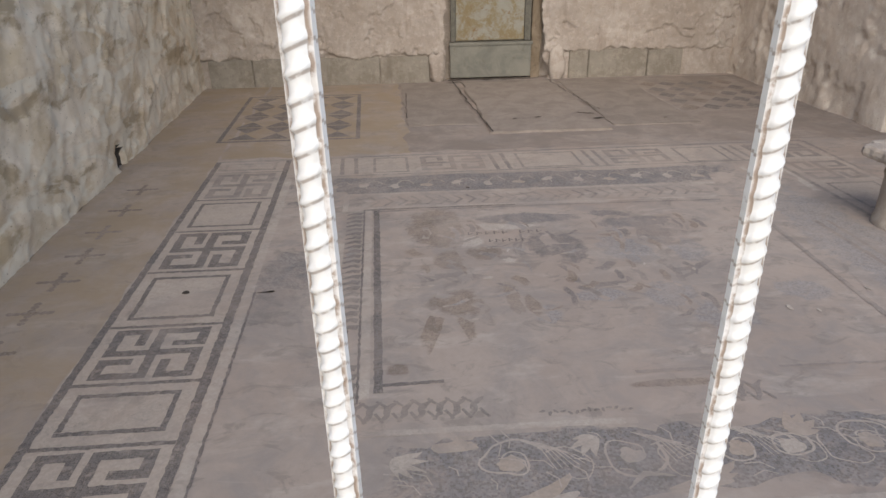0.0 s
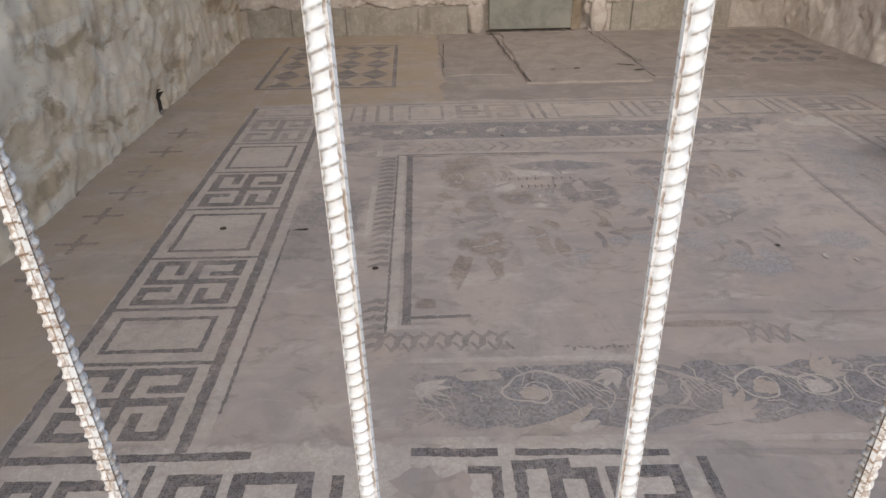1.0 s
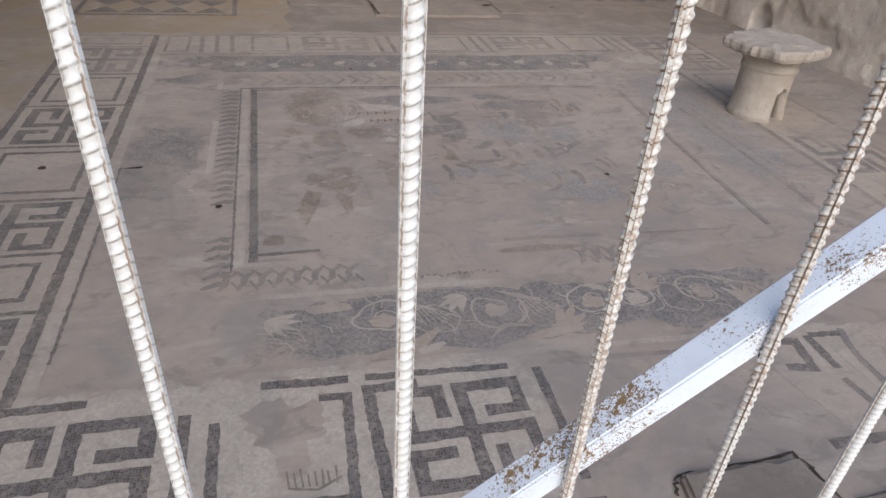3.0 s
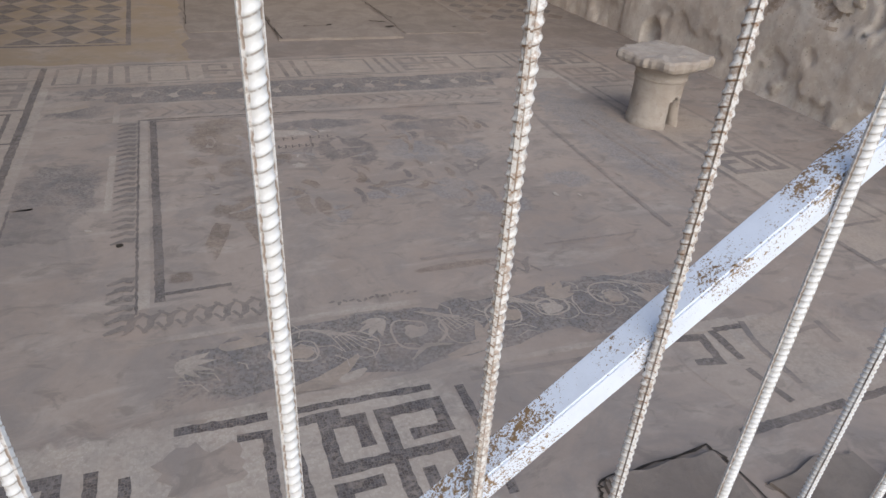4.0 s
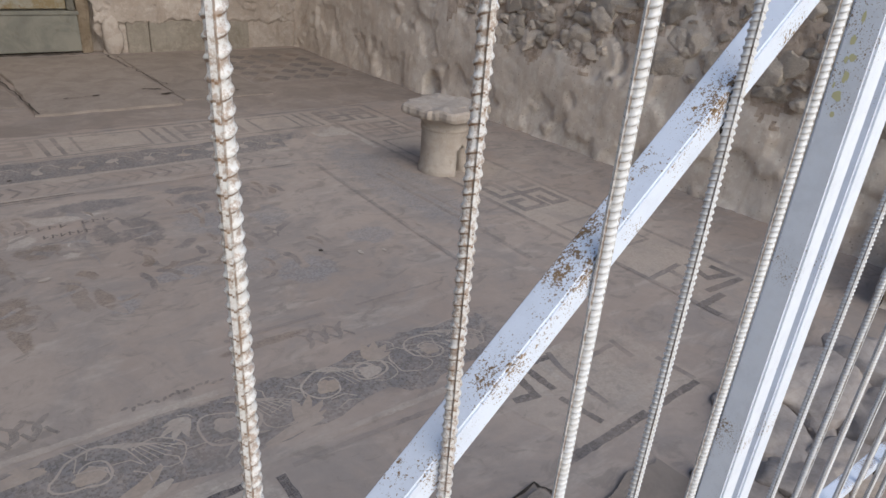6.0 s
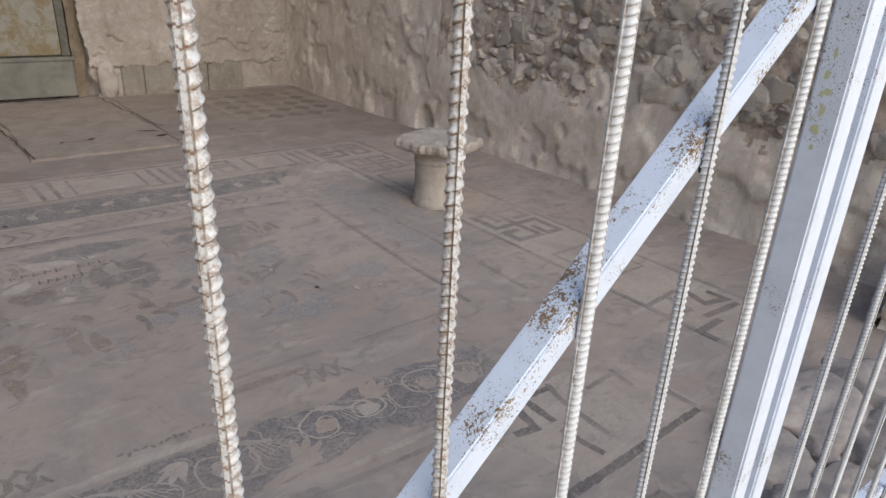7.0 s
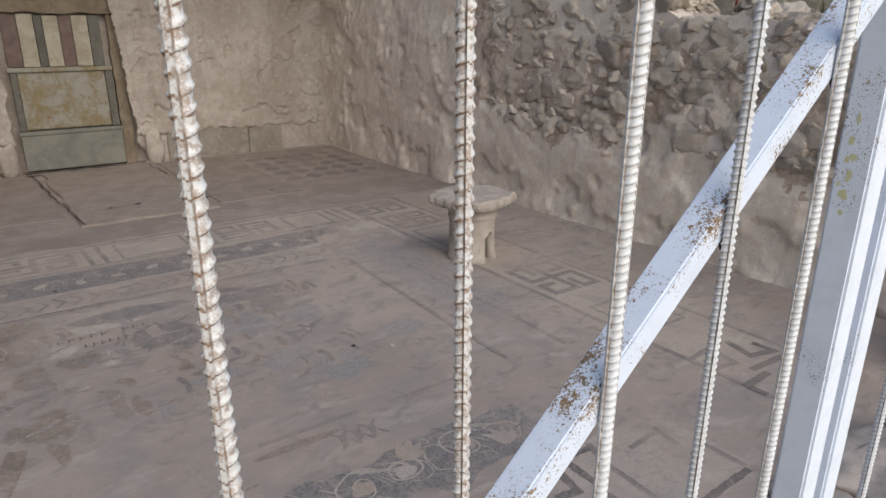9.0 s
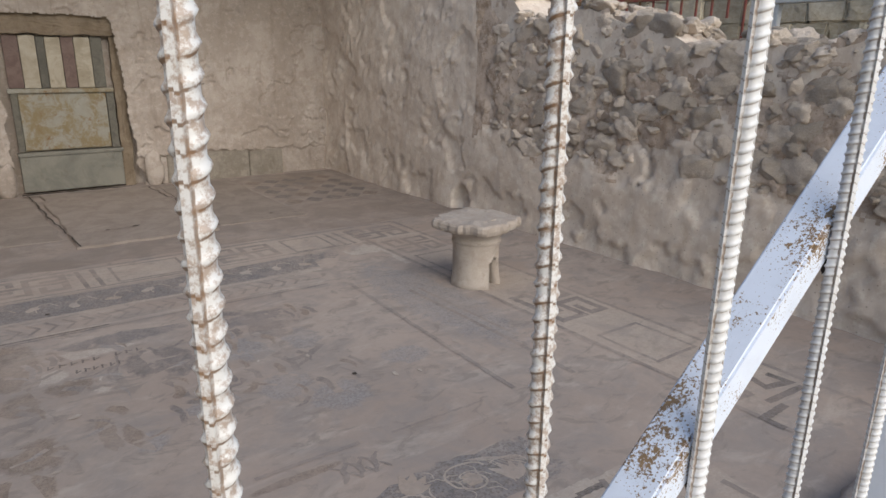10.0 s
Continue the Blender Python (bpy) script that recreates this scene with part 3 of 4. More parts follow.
for kind_of, y0, y1 in CELLS:
    mat = DARK if y0 < 3.6 else DARK_FAINT
    lines("divider", mat, (0.02, [(LX0 + 0.03, y1 + 0.012), (LX1 - 0.03, y1 + 0.012)]))
    if kind_of == "m":
        meander(LX0 + 0.055, LX1 - 0.055, y0 + 0.01, y1 - 0.01, mat)
    else:
        square(LX0 + 0.025, LX1 - 0.03, y0, y1, mat)
square(LX0 + 0.025, LX1 - 0.03, 4.6, 4.85, DARK_FAINT)
lines("pale_band", PALE, (0.042, [(-0.868, 1.32), (-0.866, 4.4)]))
lines("border_line", DARK, (0.01, [(-0.842, 1.45), (-0.84, 2.1), (-0.838, 2.75)]))

# near border
NY0, NY1 = 0.74, 1.26
bed("border_field", LX0 - 0.02, 0.63, NY0 - 0.05, 1.31, CREAM_CLEAN, Z0, 0.07)
lines("border_line", BLACK, (0.032, [(-1.4, 1.262), (-0.72, 1.262)]), (0.034, [(-0.22, 1.258), (0.0, 1.25)]), (0.026, [(0.08, 1.248), (0.34, 1.24), (0.5, 1.232)]))
lines("border_line", BLACK, (0.036, [(LX0, NY0), (0.6, NY0 - 0.03)]))
meander(-0.93, -0.5, 0.79, 1.2, BLACK, -1)
lines("divider", BLACK, (0.036, [(-0.44, 0.76), (-0.44, 1.16)]), (0.036, [(0.075, 0.76), (0.068, 1.2), (0.2, 1.2)]), (0.03, [(0.59, 0.8), (0.6, 1.2)]), (0.025, [(-0.98, 0.76), (-0.98, 1.22)]))
bm = bmesh.new()
ribbon(bm, [(-0.36, 1.12), (-0.36, 0.84), (-0.01, 0.83), (0.005, 1.18), (-0.06, 1.185)], 0.03, Z1)
part("square_motif", bm, BLACK, floor)
meander(0.14, 0.53, 0.8, 1.19, BLACK, -1)
lines("border_line", DARK_FAINT, (0.022, [(0.66, 1.232), (0.95, 1.222), (1.25, 1.2)]))
meander(-1.38, -1.02, 0.8, 1.19, BLACK, -1)
bm = bmesh.new()
blob(bm, -0.17, 1.1, 0.11, 0.1, Z2, 3, 0, 30, 0.5)
blob(bm, -0.16, 0.99, 0.045, 0.09, Z2, 6, 0.2, 24, 0.4)
part("mortar_repair", bm, FLOOR, floor)
bm = bmesh.new()
for i in range(8):
    a = -0.17 + i * 0.017
    ribbon(bm, [(a, 0.885), (a + random.uniform(-0.012, 0.012), 0.93 + random.uniform(-0.012, 0.015))], 0.005, Z2, 0.001, 0.02)
ribbon(bm, [(-0.17, 0.885), (-0.1, 0.87), (-0.04, 0.9)], 0.007, Z2, 0.001, 0.02)
part("plant_motif", bm, BROWN, floor)

# far border
bed("border_field", LX0, 3.2, 4.42, 4.88, CREAM, Z0)
lines("border_line", DARK_FAINT, (0.03, [(LX0, 4.86), (3.15, 4.93)]), (0.02, [(-0.85, 4.43), (2.5, 4.47)]))
for x0, x1, k in ((-0.86, -0.66, "s"), (-0.3, 0.0, "s"), (0.06, 0.55, "m"), (0.78, 1.28, "s"), (1.48, 1.95, "m"), (2.02, 2.4, "s"), (2.6, 3.1, "m")):
    (meander(x0, x1, 4.5, 4.84, DARK_FAINT) if k == "m" else square(x0, x1, 4.46, 4.86, DARK_FAINT, 0.03, 0.02))
for x in (-0.6, -0.5, -0.4, 0.62, 0.71, 1.35, 1.43, 2.46, 2.54):
    lines("divider", DARK_FAINT, (0.03, [(x, 4.48), (x - 0.01, 4.84)]))

# right border, mostly lost under dust
bed("border_field", 2.64, 3.18, 0.78, 4.88, CREAM, Z0)
lines("border_line", DARK_FAINT, (0.03, [(2.66, 1.0), (2.66, 4.5)]), (0.03, [(3.17, 0.9), (3.17, 4.9)]))
for x0, x1, y0, y1, k in ((2.72, 3.12, 2.35, 2.85, "m"), (2.72, 3.1, 3.45, 3.95, "s"), (2.72, 3.1, 1.7, 2.15, "s"), (2.72, 3.12, 4.0, 4.4, "m")):
    (meander(x0, x1, y0, y1, DARK_FAINT) if k == "m" else square(x0, x1, y0, y1, DARK_FAINT, 0.03))
lines("border_line", DARK_FAINT, (0.03, [(2.29, 3.3), (2.31, 2.4), (2.3, 1.9)]), (0.02, [(2.36, 3.3), (2.38, 2.4)]))
# dark scroll bands
bed("scroll_field", -0.86, 2.35, 4.05, 4.39, SLATE, Z0, 0.03)
bed("scroll_field", -0.88, -0.44, 2.45, 3.36, SLATE_DULL, Z0, 0.06)
bed("scroll_field", -0.84, -0.6, 2.45, 2.75, DARK_FAINT, Z0, 0.08)
bed("scroll_field", -0.88, -0.46, 3.8, 4.12, SLATE_DULL, Z0, 0.05)
bed("scroll_field", -0.26, 1.78, 1.345, 1.655, SLATE, Z0, 0.06)
bed("scroll_field", 2.05, 2.6, 2.0, 4.2, BLUE_WORN, Z0, 0.06)
for i in range(13):
    bm = bmesh.new()
    blob(bm, -0.55 + i * 0.21, 4.2 + 0.03 * math.sin(i * 2), 0.045, 0.03, Z1, i, i)
    ribbon(bm, [(-0.48 + i * 0.21 + 0.06 * math.cos(a), 4.2 + 0.1 * math.sin(a)) for a in (0.3, 1.2, 2.0, 2.8, 3.6)], 0.008, Z1, 0.002)
    part("scroll_motif", bm, PALE if i % 3 else OCHRE, floor)
bm = bmesh.new()
blob(bm, -0.72, 4.02, 0.13, 0.05, Z1, 3, 0.3)
blob(bm, -0.62, 4.12, 0.1, 0.04, Z1, 5, 0.1)
part("leaf_motif", bm, OCHRE, floor)


def spiral(cx, cy, r, turns, start, mat, width=0.011, hand=1):
    bm = bmesh.new()
    n = 36
    pts = []
    for i in range(n + 1):
        k = i / n
        a = start + hand * turns * 2 * math.pi * k
        w = r * (1 - 0.72 * k) * (1 + 0.35 * noise.noise(Vector((cx * 3 + math.cos(a), cy + math.sin(a), 2))))
        pts.append((cx + w * 1.1 * math.cos(a), cy + w * 0.95 * math.sin(a)))
    ribbon(bm, pts, width, Z1, 0.0015, 0.02, lambda t: 1.1 - 0.5 * t)
    part("scroll_motif", bm, mat, floor)


def acanthus(x, y, length, turn, mat, fingers=5, wide=0.035):
    """A leaf of tapering fingers."""
    bm = bmesh.new()
    for i in range(fingers):
        a = turn + (i - (fingers - 1) / 2) * 0.42
        l = length * (1 - 0.12 * abs(i - (fingers - 1) / 2)) * random.uniform(0.85, 1.1)
        pts = [(x + l * k * math.cos(a + 0.35 * k), y + l * k * math.sin(a + 0.35 * k)) for k in (0, 0.25, 0.5, 0.75, 1)]
        ribbon(bm, pts, wide, Z1 + 0.00004 * i, 0.002, 0.03, lambda t: math.sin(math.pi * (0.15 + 0.85 * t)) + 0.05)
    part("leaf_motif", bm, mat, floor)


for cx, h, r in ((0.16, 1, 0.105), (0.55, -1, 0.11), (0.92, 1, 0.1), (1.09, -1, 0.07), (1.36, 1, 0.1)):
    spiral(cx, 1.52, r, 1.35, 0.4, PALE, 0.009, h)
    spiral(cx + 0.19, 1.47, 0.1, 0.7, 2.2, PALE, 0.006, -h)
    bm = bmesh.new()
    blob(bm, cx + 0.005, 1.51, 0.04, 0.035, Z1, cx * 7, 0)
    part("flower_motif", bm, OCHRE if h > 0 else PALE, floor)
acanthus(-0.21, 1.565, 0.12, -0.95, PALE, 5, 0.026)
for pts, w, mat in (([(0.1, 1.335), (0.2, 1.345), (0.27, 1.385), (0.335, 1.44)], 0.05, OCHRE), ([(0.25, 1.335), (0.3, 1.35), (0.345, 1.37)], 0.035, PALE),
                    ([(0.62, 1.35), (0.72, 1.37), (0.83, 1.375)], 0.04, OCHRE), ([(0.5, 1.37), (0.57, 1.43), (0.66, 1.41)], 0.014, PALE)):
    bm = bmesh.new()
    ribbon(bm, pts, w, Z1, 0.002, 0.02, lambda t: 0.15 + math.sin(math.pi * min(1, 0.1 + 0.85 * t)))
    part("leaf_motif", bm, mat, floor)
# fans of fine pale rows beside each scroll
for cx in (0.29, 0.68, 1.0, 1.5):
    bm = bmesh.new()
    for k in range(7):
        ribbon(bm, [(cx - 0.09 + k * 0.012, 1.62 - 0.004 * k), (cx - 0.02 + k * 0.016, 1.57 - 0.006 * k), (cx + 0.01 + k * 0.019, 1.47 + 0.004 * k)], 0.0035, Z1, 0.0008, 0.02)
    part("tendril_motif", bm, PALE, floor)
acanthus(0.47, 1.6, 0.12, 3.4, PALE, 4, 0.03)
acanthus(0.75, 1.4, 0.14, 0.3, OCHRE, 4, 0.035)
acanthus(1.12, 1.58, 0.13, 0.2, OCHRE, 4, 0.04)
acanthus(1.5, 1.42, 0.14, 1.0, PALE, 4, 0.035)
bm = bmesh.new()
blob(bm, -0.02, 1.6, 0.08, 0.028, Z1, 2, 0.1)
blob(bm, 0.02, 1.64, 0.04, 0.015, Z1, 4, 0)
part("leaf_motif", bm, OCHRE, floor)
bm = bmesh.new()
for i in range(45):
    x = random.uniform(-0.2, 1.6)
    y = random.uniform(1.36, 1.6)
    a = random.uniform(0.8, 2.3)
    l = random.uniform(0.04, 0.11)
    pts = [(x + l * k * math.cos(a + 0.9 * k), y + l * k * math.sin(a + 0.9 * k)) for k in (0, 0.5, 1)]
    ribbon(bm, pts, 0.0045, Z1, 0.001, 0.02)
part("tendril_motif", bm, PALE, floor)
# pale bands and plaited borders round the picture
lines("pale_band", PALE, (0.03, [(-0.35, 1.69), (0.3, 1.685), (0.62, 1.68)]), (0.028, [(-0.28, 1.305), (0.6, 1.29), (1.7, 1.26)]))
lines("pale_band", PALE, (0.03, [(-0.455, 2.66), (-0.452, 3.26)]), (0.035, [(-0.45, 3.76), (-0.45, 4.04), (0.2, 4.04), (2.0, 4.02)]))
lines("pale_band", PALE, (0.04, [(-0.31, 1.9), (-0.305, 3.74)]), (0.02, [(-0.3, 3.79), (1.9, 3.77)]))
lines("picture_frame", DARK, (0.034, [(-0.258, 1.93), (-0.258, 3.73)]), (0.02, [(-0.24, 1.96), (-0.02, 1.965)]), (0.009, [(-0.336, 1.86), (-0.332, 3.76), (0.6, 3.762)]))
lines("picture_frame", DARK_FAINT, (0.016, [(-0.25, 3.73), (0.9, 3.735), (1.9, 3.71)]), (0.022, [(0.74, 1.955), (1.14, 1.95)]), (0.028, [(2.03, 3.62), (1.99, 2.8), (1.955, 1.95)]), (0.014, [(1.3, 1.94), (1.75, 1.93)]))
bm = bmesh.new()
for i in range(33):
    y = 1.78 + i * 0.06
    if noise.noise(Vector((y * 2, 3, 1))) > -0.35:
        ribbon(bm, [(-0.345, y), (-0.38, y + 0.012), (-0.435, y - 0.016)], 0.036, Z1, 0.003, 0.02, lambda t: 1.15 - 0.8 * t)
part("plait_border", bm, PLAIT, floor)
bm = bmesh.new()
for i in range(26):
    x = -0.38 + i * 0.088
    ribbon(bm, [(x, 3.97), (x + 0.05, 3.895), (x, 3.83)], 0.018, Z1, 0.003, 0.02)
part("plait_border", bm, DARK_FAINT, floor)
for xa, n in ((-0.38, 8), (0.98, 3)):
    for i in range(n):
        x = xa + i * 0.062
        bm = bmesh.new()
        ribbon(bm, [(x, 1.745), (x + 0.026, 1.78), (x + 0.03, 1.82), (x + 0.07, 1.86)], 0.026, Z1, 0.003, 0.015, lambda t: 0.2 + 0.8 * math.sin(math.pi * t))
        ribbon(bm, [(x - 0.005, 1.86), (x + 0.02, 1.835)], 0.012, Z1, 0.002, 0.02)
        ribbon(bm, [(x + 0.05, 1.79), (x + 0.072, 1.75)], 0.012, Z1, 0.002, 0.02)
        part("plait_border", bm, PLAIT if xa < 0 else DARK_FAINT, floor)
bm = bmesh.new()
for i in range(14):
    x = 0.32 + i * 0.024
    blob(bm, x, 1.745 + random.uniform(-0.008, 0.012), 0.012, 0.006, Z1, i, random.uniform(0, 3))
part("plait_border", bm, PLAIT, floor)

# the worn picture itself: faint patches of coloured stone
PATCHES = [
    (BROWN_WORN, ((0.08, 3.39, 0.136, 0.235, 0), (0.11, 3.02, 0.065, 0.089, 0.2), (0.31, 3.08, 0.086, 0.076, 0), (-0.02, 2.35, 0.027, 0.161, -0.3), (0.13, 2.38, 0.028, 0.141, 0.2), (0.11, 2.55, 0.119, 0.106, 0),)),
    (DARK_WORN, ((0.53, 3.12, 0.056, 0.095, 0), (0.65, 3.14, 0.082, 0.128, 0.2), (0.78, 3.10, 0.082, 0.160, 0), (1.14, 3.32, 0.101, 0.141, 0.3), (1.28, 3.23, 0.086, 0.119, -0.2),)),
    (SLATE_WORN, ((0.66, 3.53, 0.259, 0.066, -0.1), (1.23, 3.41, 0.209, 0.064, 0.1), (1.12, 3.50, 0.105, 0.094, 0),)),
    (BLUE_WORN, ((1.09, 3.07, 0.144, 0.159, 0), (1.39, 3.01, 0.090, 0.124, 0), (1.13, 2.56, 0.113, 0.111, 0.2), (1.29, 2.33, 0.134, 0.109, 0), (0.49, 2.42, 0.062, 0.067, 0), (0.80, 2.57, 0.111, 0.054, 0), (-0.41, 3.14, 0.059, 0.077, 0), (1.74, 2.54, 0.116, 0.099, 0),)),
    (BROWN_WORN, ((0.37, 2.59, 0.032, 0.134, 0), (0.45, 2.50, 0.026, 0.092, 0.3), (-0.18, 2.06, 0.044, 0.035, 0), (0.86, 1.88, 0.137, 0.020, 0), (-0.02, 3.14, 0.091, 0.039, 0.4),)),
    (PALE_WORN, ((0.26, 3.25, 0.069, 0.074, 0), (0.41, 3.04, 0.043, 0.090, 0), (0.45, 3.42, 0.233, 0.053, 0), (2.59, 4.07, 0.211, 0.280, 0),)),
]
for mat, items in PATCHES:
    for x, y, rx, ry, turn in items:
        bm = bmesh.new()
        blob(bm, x, y, rx * 1.5, ry * 1.5, Z0, x * 9 + y * 5, turn, 28, 0.4)
        part("figure_patch", bm, mat, floor)
# short rows of stone that still show in the figures
for i in range(75):
    x, y = random.choice(((0.1, 2.62), (0.16, 2.75), (0.5, 2.7), (0.62, 2.62), (0.45, 3.15), (0.7, 3.2), (1.0, 3.2), (1.2, 2.75), (1.35, 2.5), (0.2, 3.3), (1.5, 3.3), (0.9, 2.6)))
    x, y = x + random.gauss(0, 0.08), y + random.gauss(0, 0.1)
    a = random.choice((1.45, 1.7, 1.2, 0.2, 2.2)) + random.uniform(-0.3, 0.3)
    l = random.uniform(0.08, 0.22)
    bm = bmesh.new()
    ribbon(bm, [(x, y), (x + l * 0.5 * math.cos(a), y + l * 0.5 * math.sin(a)), (x + l * math.cos(a + 0.25), y + l * math.sin(a + 0.25))], random.uniform(0.015, 0.05), Z0 + 0.0006, 0.004, 0.03)
    part("figure_patch", bm, random.choice((BROWN_WORN, DARK_FAINT, BROWN_WORN, DARK_WORN, BLUE_WORN)), floor)
# two rows of worn lettering
for y, x0, x1, n in ((3.336, 0.256, 0.697, 9), (3.228, 0.360, 0.580, 6)):
    bm = bmesh.new()
    w = (x1 - x0) / n
    for i in range(n):
        if noise.noise(Vector((i * 1.7, y * 9, 2))) < 0.3:
            ribbon(bm, [(x0 + i * w, y - 0.018), (x0 + i * w + 0.004, y + 0.016)], 0.008, Z2, 0.001, 0.02)
            ribbon(bm, [(x0 + i * w, y - 0.016 + 0.03 * (i % 2)), (x0 + (i + 0.55) * w, y + 0.0)], 0.006, Z2, 0.001, 0.02)
    part("lettering", bm, DARK, floor)

# small crosses on the margin, far geometric panels
for x, y in ((-1.83, 3.58), (-1.815, 3.26), (-1.83, 2.96), (-1.825, 2.65), (-1.84, 2.32), (-1.82, 3.92), (-1.83, 4.3)):
    bm = bmesh.new()
    for k in range(4):
        c, s = ((1, 0), (0, 1), (-1, 0), (0, -1))[k]
        for d in (0.025, 0.06, 0.09):
            blob(bm, x + c * d, y + s * d, 0.018, 0.016, Z0, k + d, 0, 8)
        ribbon(bm, [(x, y), (x + c * 0.095, y + s * 0.095)], 0.009, Z0, 0.002, 0.03)
    part("cross_motif", bm, BROWN, floor)
GX0, GX1, GY0, GY1 = -1.56, -0.41, 5.42, 7.14
lines("panel_frame", DARK, (0.036, [(GX0, GY0), (GX1, GY0), (GX1 - 0.02, GY1), (GX0 - 0.01, GY1), (GX0, GY0)]))
nx, ny = 4, 4
for i in range(nx):
    for j in range(ny):
        w, h = (GX1 - GX0 - 0.1) / nx, (GY1 - GY0 - 0.1) / ny
        cx, cy = GX0 + 0.05 + (i + 0.5) * w, GY0 + 0.05 + (j + 0.5) * h
        bm = bmesh.new()
        for sgn in (1, -1):
            bm.faces.new([bm.verts.new((cx + a * w * 0.47, cy + b * h * 0.47 * sgn, Z0)) for a, b in ((-1, 1), (0, 0.06), (1, 1))][::-sgn])
        part("bow_tie_motif", bm, DARK, floor)
for i in range(5):
    for j in range(5):
        cx, cy = 2.78 + i * 0.22, 6.15 + j * 0.28
        bm = bmesh.new()
        bm.faces.new([bm.verts.new((cx + a * 0.1, cy + b * 0.12, lift(Z0))) for a, b in ((-1, 0), (0, -1), (1, 0), (0, 1))])
        part("diamond_motif", bm, DARK if (i * 3 + j) % 4 else BROWN, floor)
lines("panel_frame", DARK_FAINT, (0.03, [(2.64, 6.0), (3.8, 6.0)]), (0.03, [(2.64, 6.0), (2.62, 7.5)]))

# loose chips of white stone on the floor
bm = bmesh.new()
CHIPS = ((0.003, 2.731, 0.013), (0.286, 2.784, 0.02), (1.583, 2.365, 0.016), (1.325, 2.781, 0.012), (-0.07, 2.72, 0.012), (-0.52, 2.5, 0.012), (1.1, 2.86, 0.01), (0.17, 2.4, 0.012), (1.7, 2.33, 0.01), (2.05, 2.5, 0.014))
for x, y, r in CHIPS:
    blob(bm, x, y, r * 1.4, r * 0.7, Z2 + 0.001, x * 5, x)
tagged(part("stone_chips", bm, LIMESTONE, floor), "loose white stone chips")
bm = bmesh.new()
for x, y, r in ((1.422, 2.477, 0.013), (-1.166, 2.781, 0.018), (-0.4, 2.35, 0.015), (0.35, 4.1, 0.012)):
    blob(bm, x, y, r, r, Z2 + 0.001, x * 5, 0, 10)
part("pit", bm, SHADE_AND_MARKS, floor, "small dark spot on the floor")

# ---------------------------------------------------------------- capital on a column drum, used as a table
def capital(at, turn):
    ob = base("stone_capital", at, "chipped cream limestone capital on a notched column drum", "stone")
    ob.rotation_euler, ob.scale = (0, 0, turn), (1.048, 1.048, 1.048)
    bm = bmesh.new()
    nseg, rows = 48, 22
    prof = [(0.165, 0.0), (0.168, 0.02), (0.158, 0.06), (0.152, 0.15), (0.152, 0.25), (0.155, 0.3)]

    def radius(z):
        for (r0, z0), (r1, z1) in zip(prof[:-1], prof[1:]):
            if z0 <= z <= z1:
                return r0 + (r1 - r0) * (z - z0) / (z1 - z0)
        return prof[-1][0]

    def notch(a, z):
        d = (a + math.pi) % (2 * math.pi) - math.pi
        return abs(d) < 0.36 and z < 0.17 + 0.035 * math.cos(d * 4)

    rings = []
    for shell in (0, 0.07):
        ring = []
        for j in range(rows + 1):
            z = 0.3 * j / rows
            ring.append([bm.verts.new(((radius(z) - shell + wob(math.cos(i / nseg * 6.283) * 0.3, math.sin(i / nseg * 6.283) * 0.3, z, 9, 0.006)) * math.cos(i / nseg * 6.2832),
                                       (radius(z) - shell) * math.sin(i / nseg * 6.2832), z)) for i in range(nseg)])
        rings.append(ring)
    for s, ring in enumerate(rings):
        for j in range(rows):
            for i in range(nseg):
                if not notch((i + 0.5) / nseg * 6.2832, (j + 0.5) / rows * 0.3):
                    q = [ring[j][i], ring[j][(i + 1) % nseg], ring[j + 1][(i + 1) % nseg], ring[j + 1][i]]
                    bm.faces.new(q if s == 0 else q[::-1])
    for j in range(rows):
        for i in range(nseg):
            here = notch((i + 0.5) / nseg * 6.2832, (j + 0.5) / rows * 0.3)
            nxt = notch((i + 1.5) / nseg * 6.2832, (j + 0.5) / rows * 0.3)
            up = notch((i + 0.5) / nseg * 6.2832, (j + 1.5) / rows * 0.3)
            k = (i + 1) % nseg
            if here != nxt:
                bm.faces.new((rings[0][j][k], rings[0][j + 1][k], rings[1][j + 1][k], rings[1][j][k]))
            if here and not up:
                bm.faces.new((rings[0][j + 1][i], rings[0][j + 1][k], rings[1][j + 1][k], rings[1][j + 1][i]))
    part("drum", bm, LIMESTONE, ob, "notched cream drum", smooth=True)
    bm = bmesh.new()
    prof2 = [(0.15, 0.285), (0.163, 0.295), (0.163, 0.312), (0.155, 0.322), (0.17, 0.345), (0.2, 0.375), (0.23, 0.39)]
    ring = [[bm.verts.new((r * math.cos(a / 40 * 6.2832) * (1 + wob(math.cos(a / 40 * 6.283), math.sin(a / 40 * 6.283), z * 3, 3, 0.04)),
                           r * math.sin(a / 40 * 6.2832), z)) for a in range(40)] for r, z in prof2]
    for r0, r1 in zip(ring[:-1], ring[1:]):
        for i in range(40):
            bm.faces.new((r0[i], r0[(i + 1) % 40], r1[(i + 1) % 40], r1[i]))
    part("echinus", bm, LIMESTONE, ob, smooth=True)
    bm = bmesh.new()
    n = 64
    outline = []
    for i in range(n):
        a = 6.2832 * i / n
        r = 0.25 / max(abs(math.cos(a)), abs(math.sin(a))) ** 0.4
        r *= 1 + 0.12 * noise.fractal(Vector((math.cos(a) * 2.4, math.sin(a) * 2.4, 4.0)), 0.6, 2, 5)
        outline.append((r * math.cos(a), r * math.sin(a)))
    lay = []
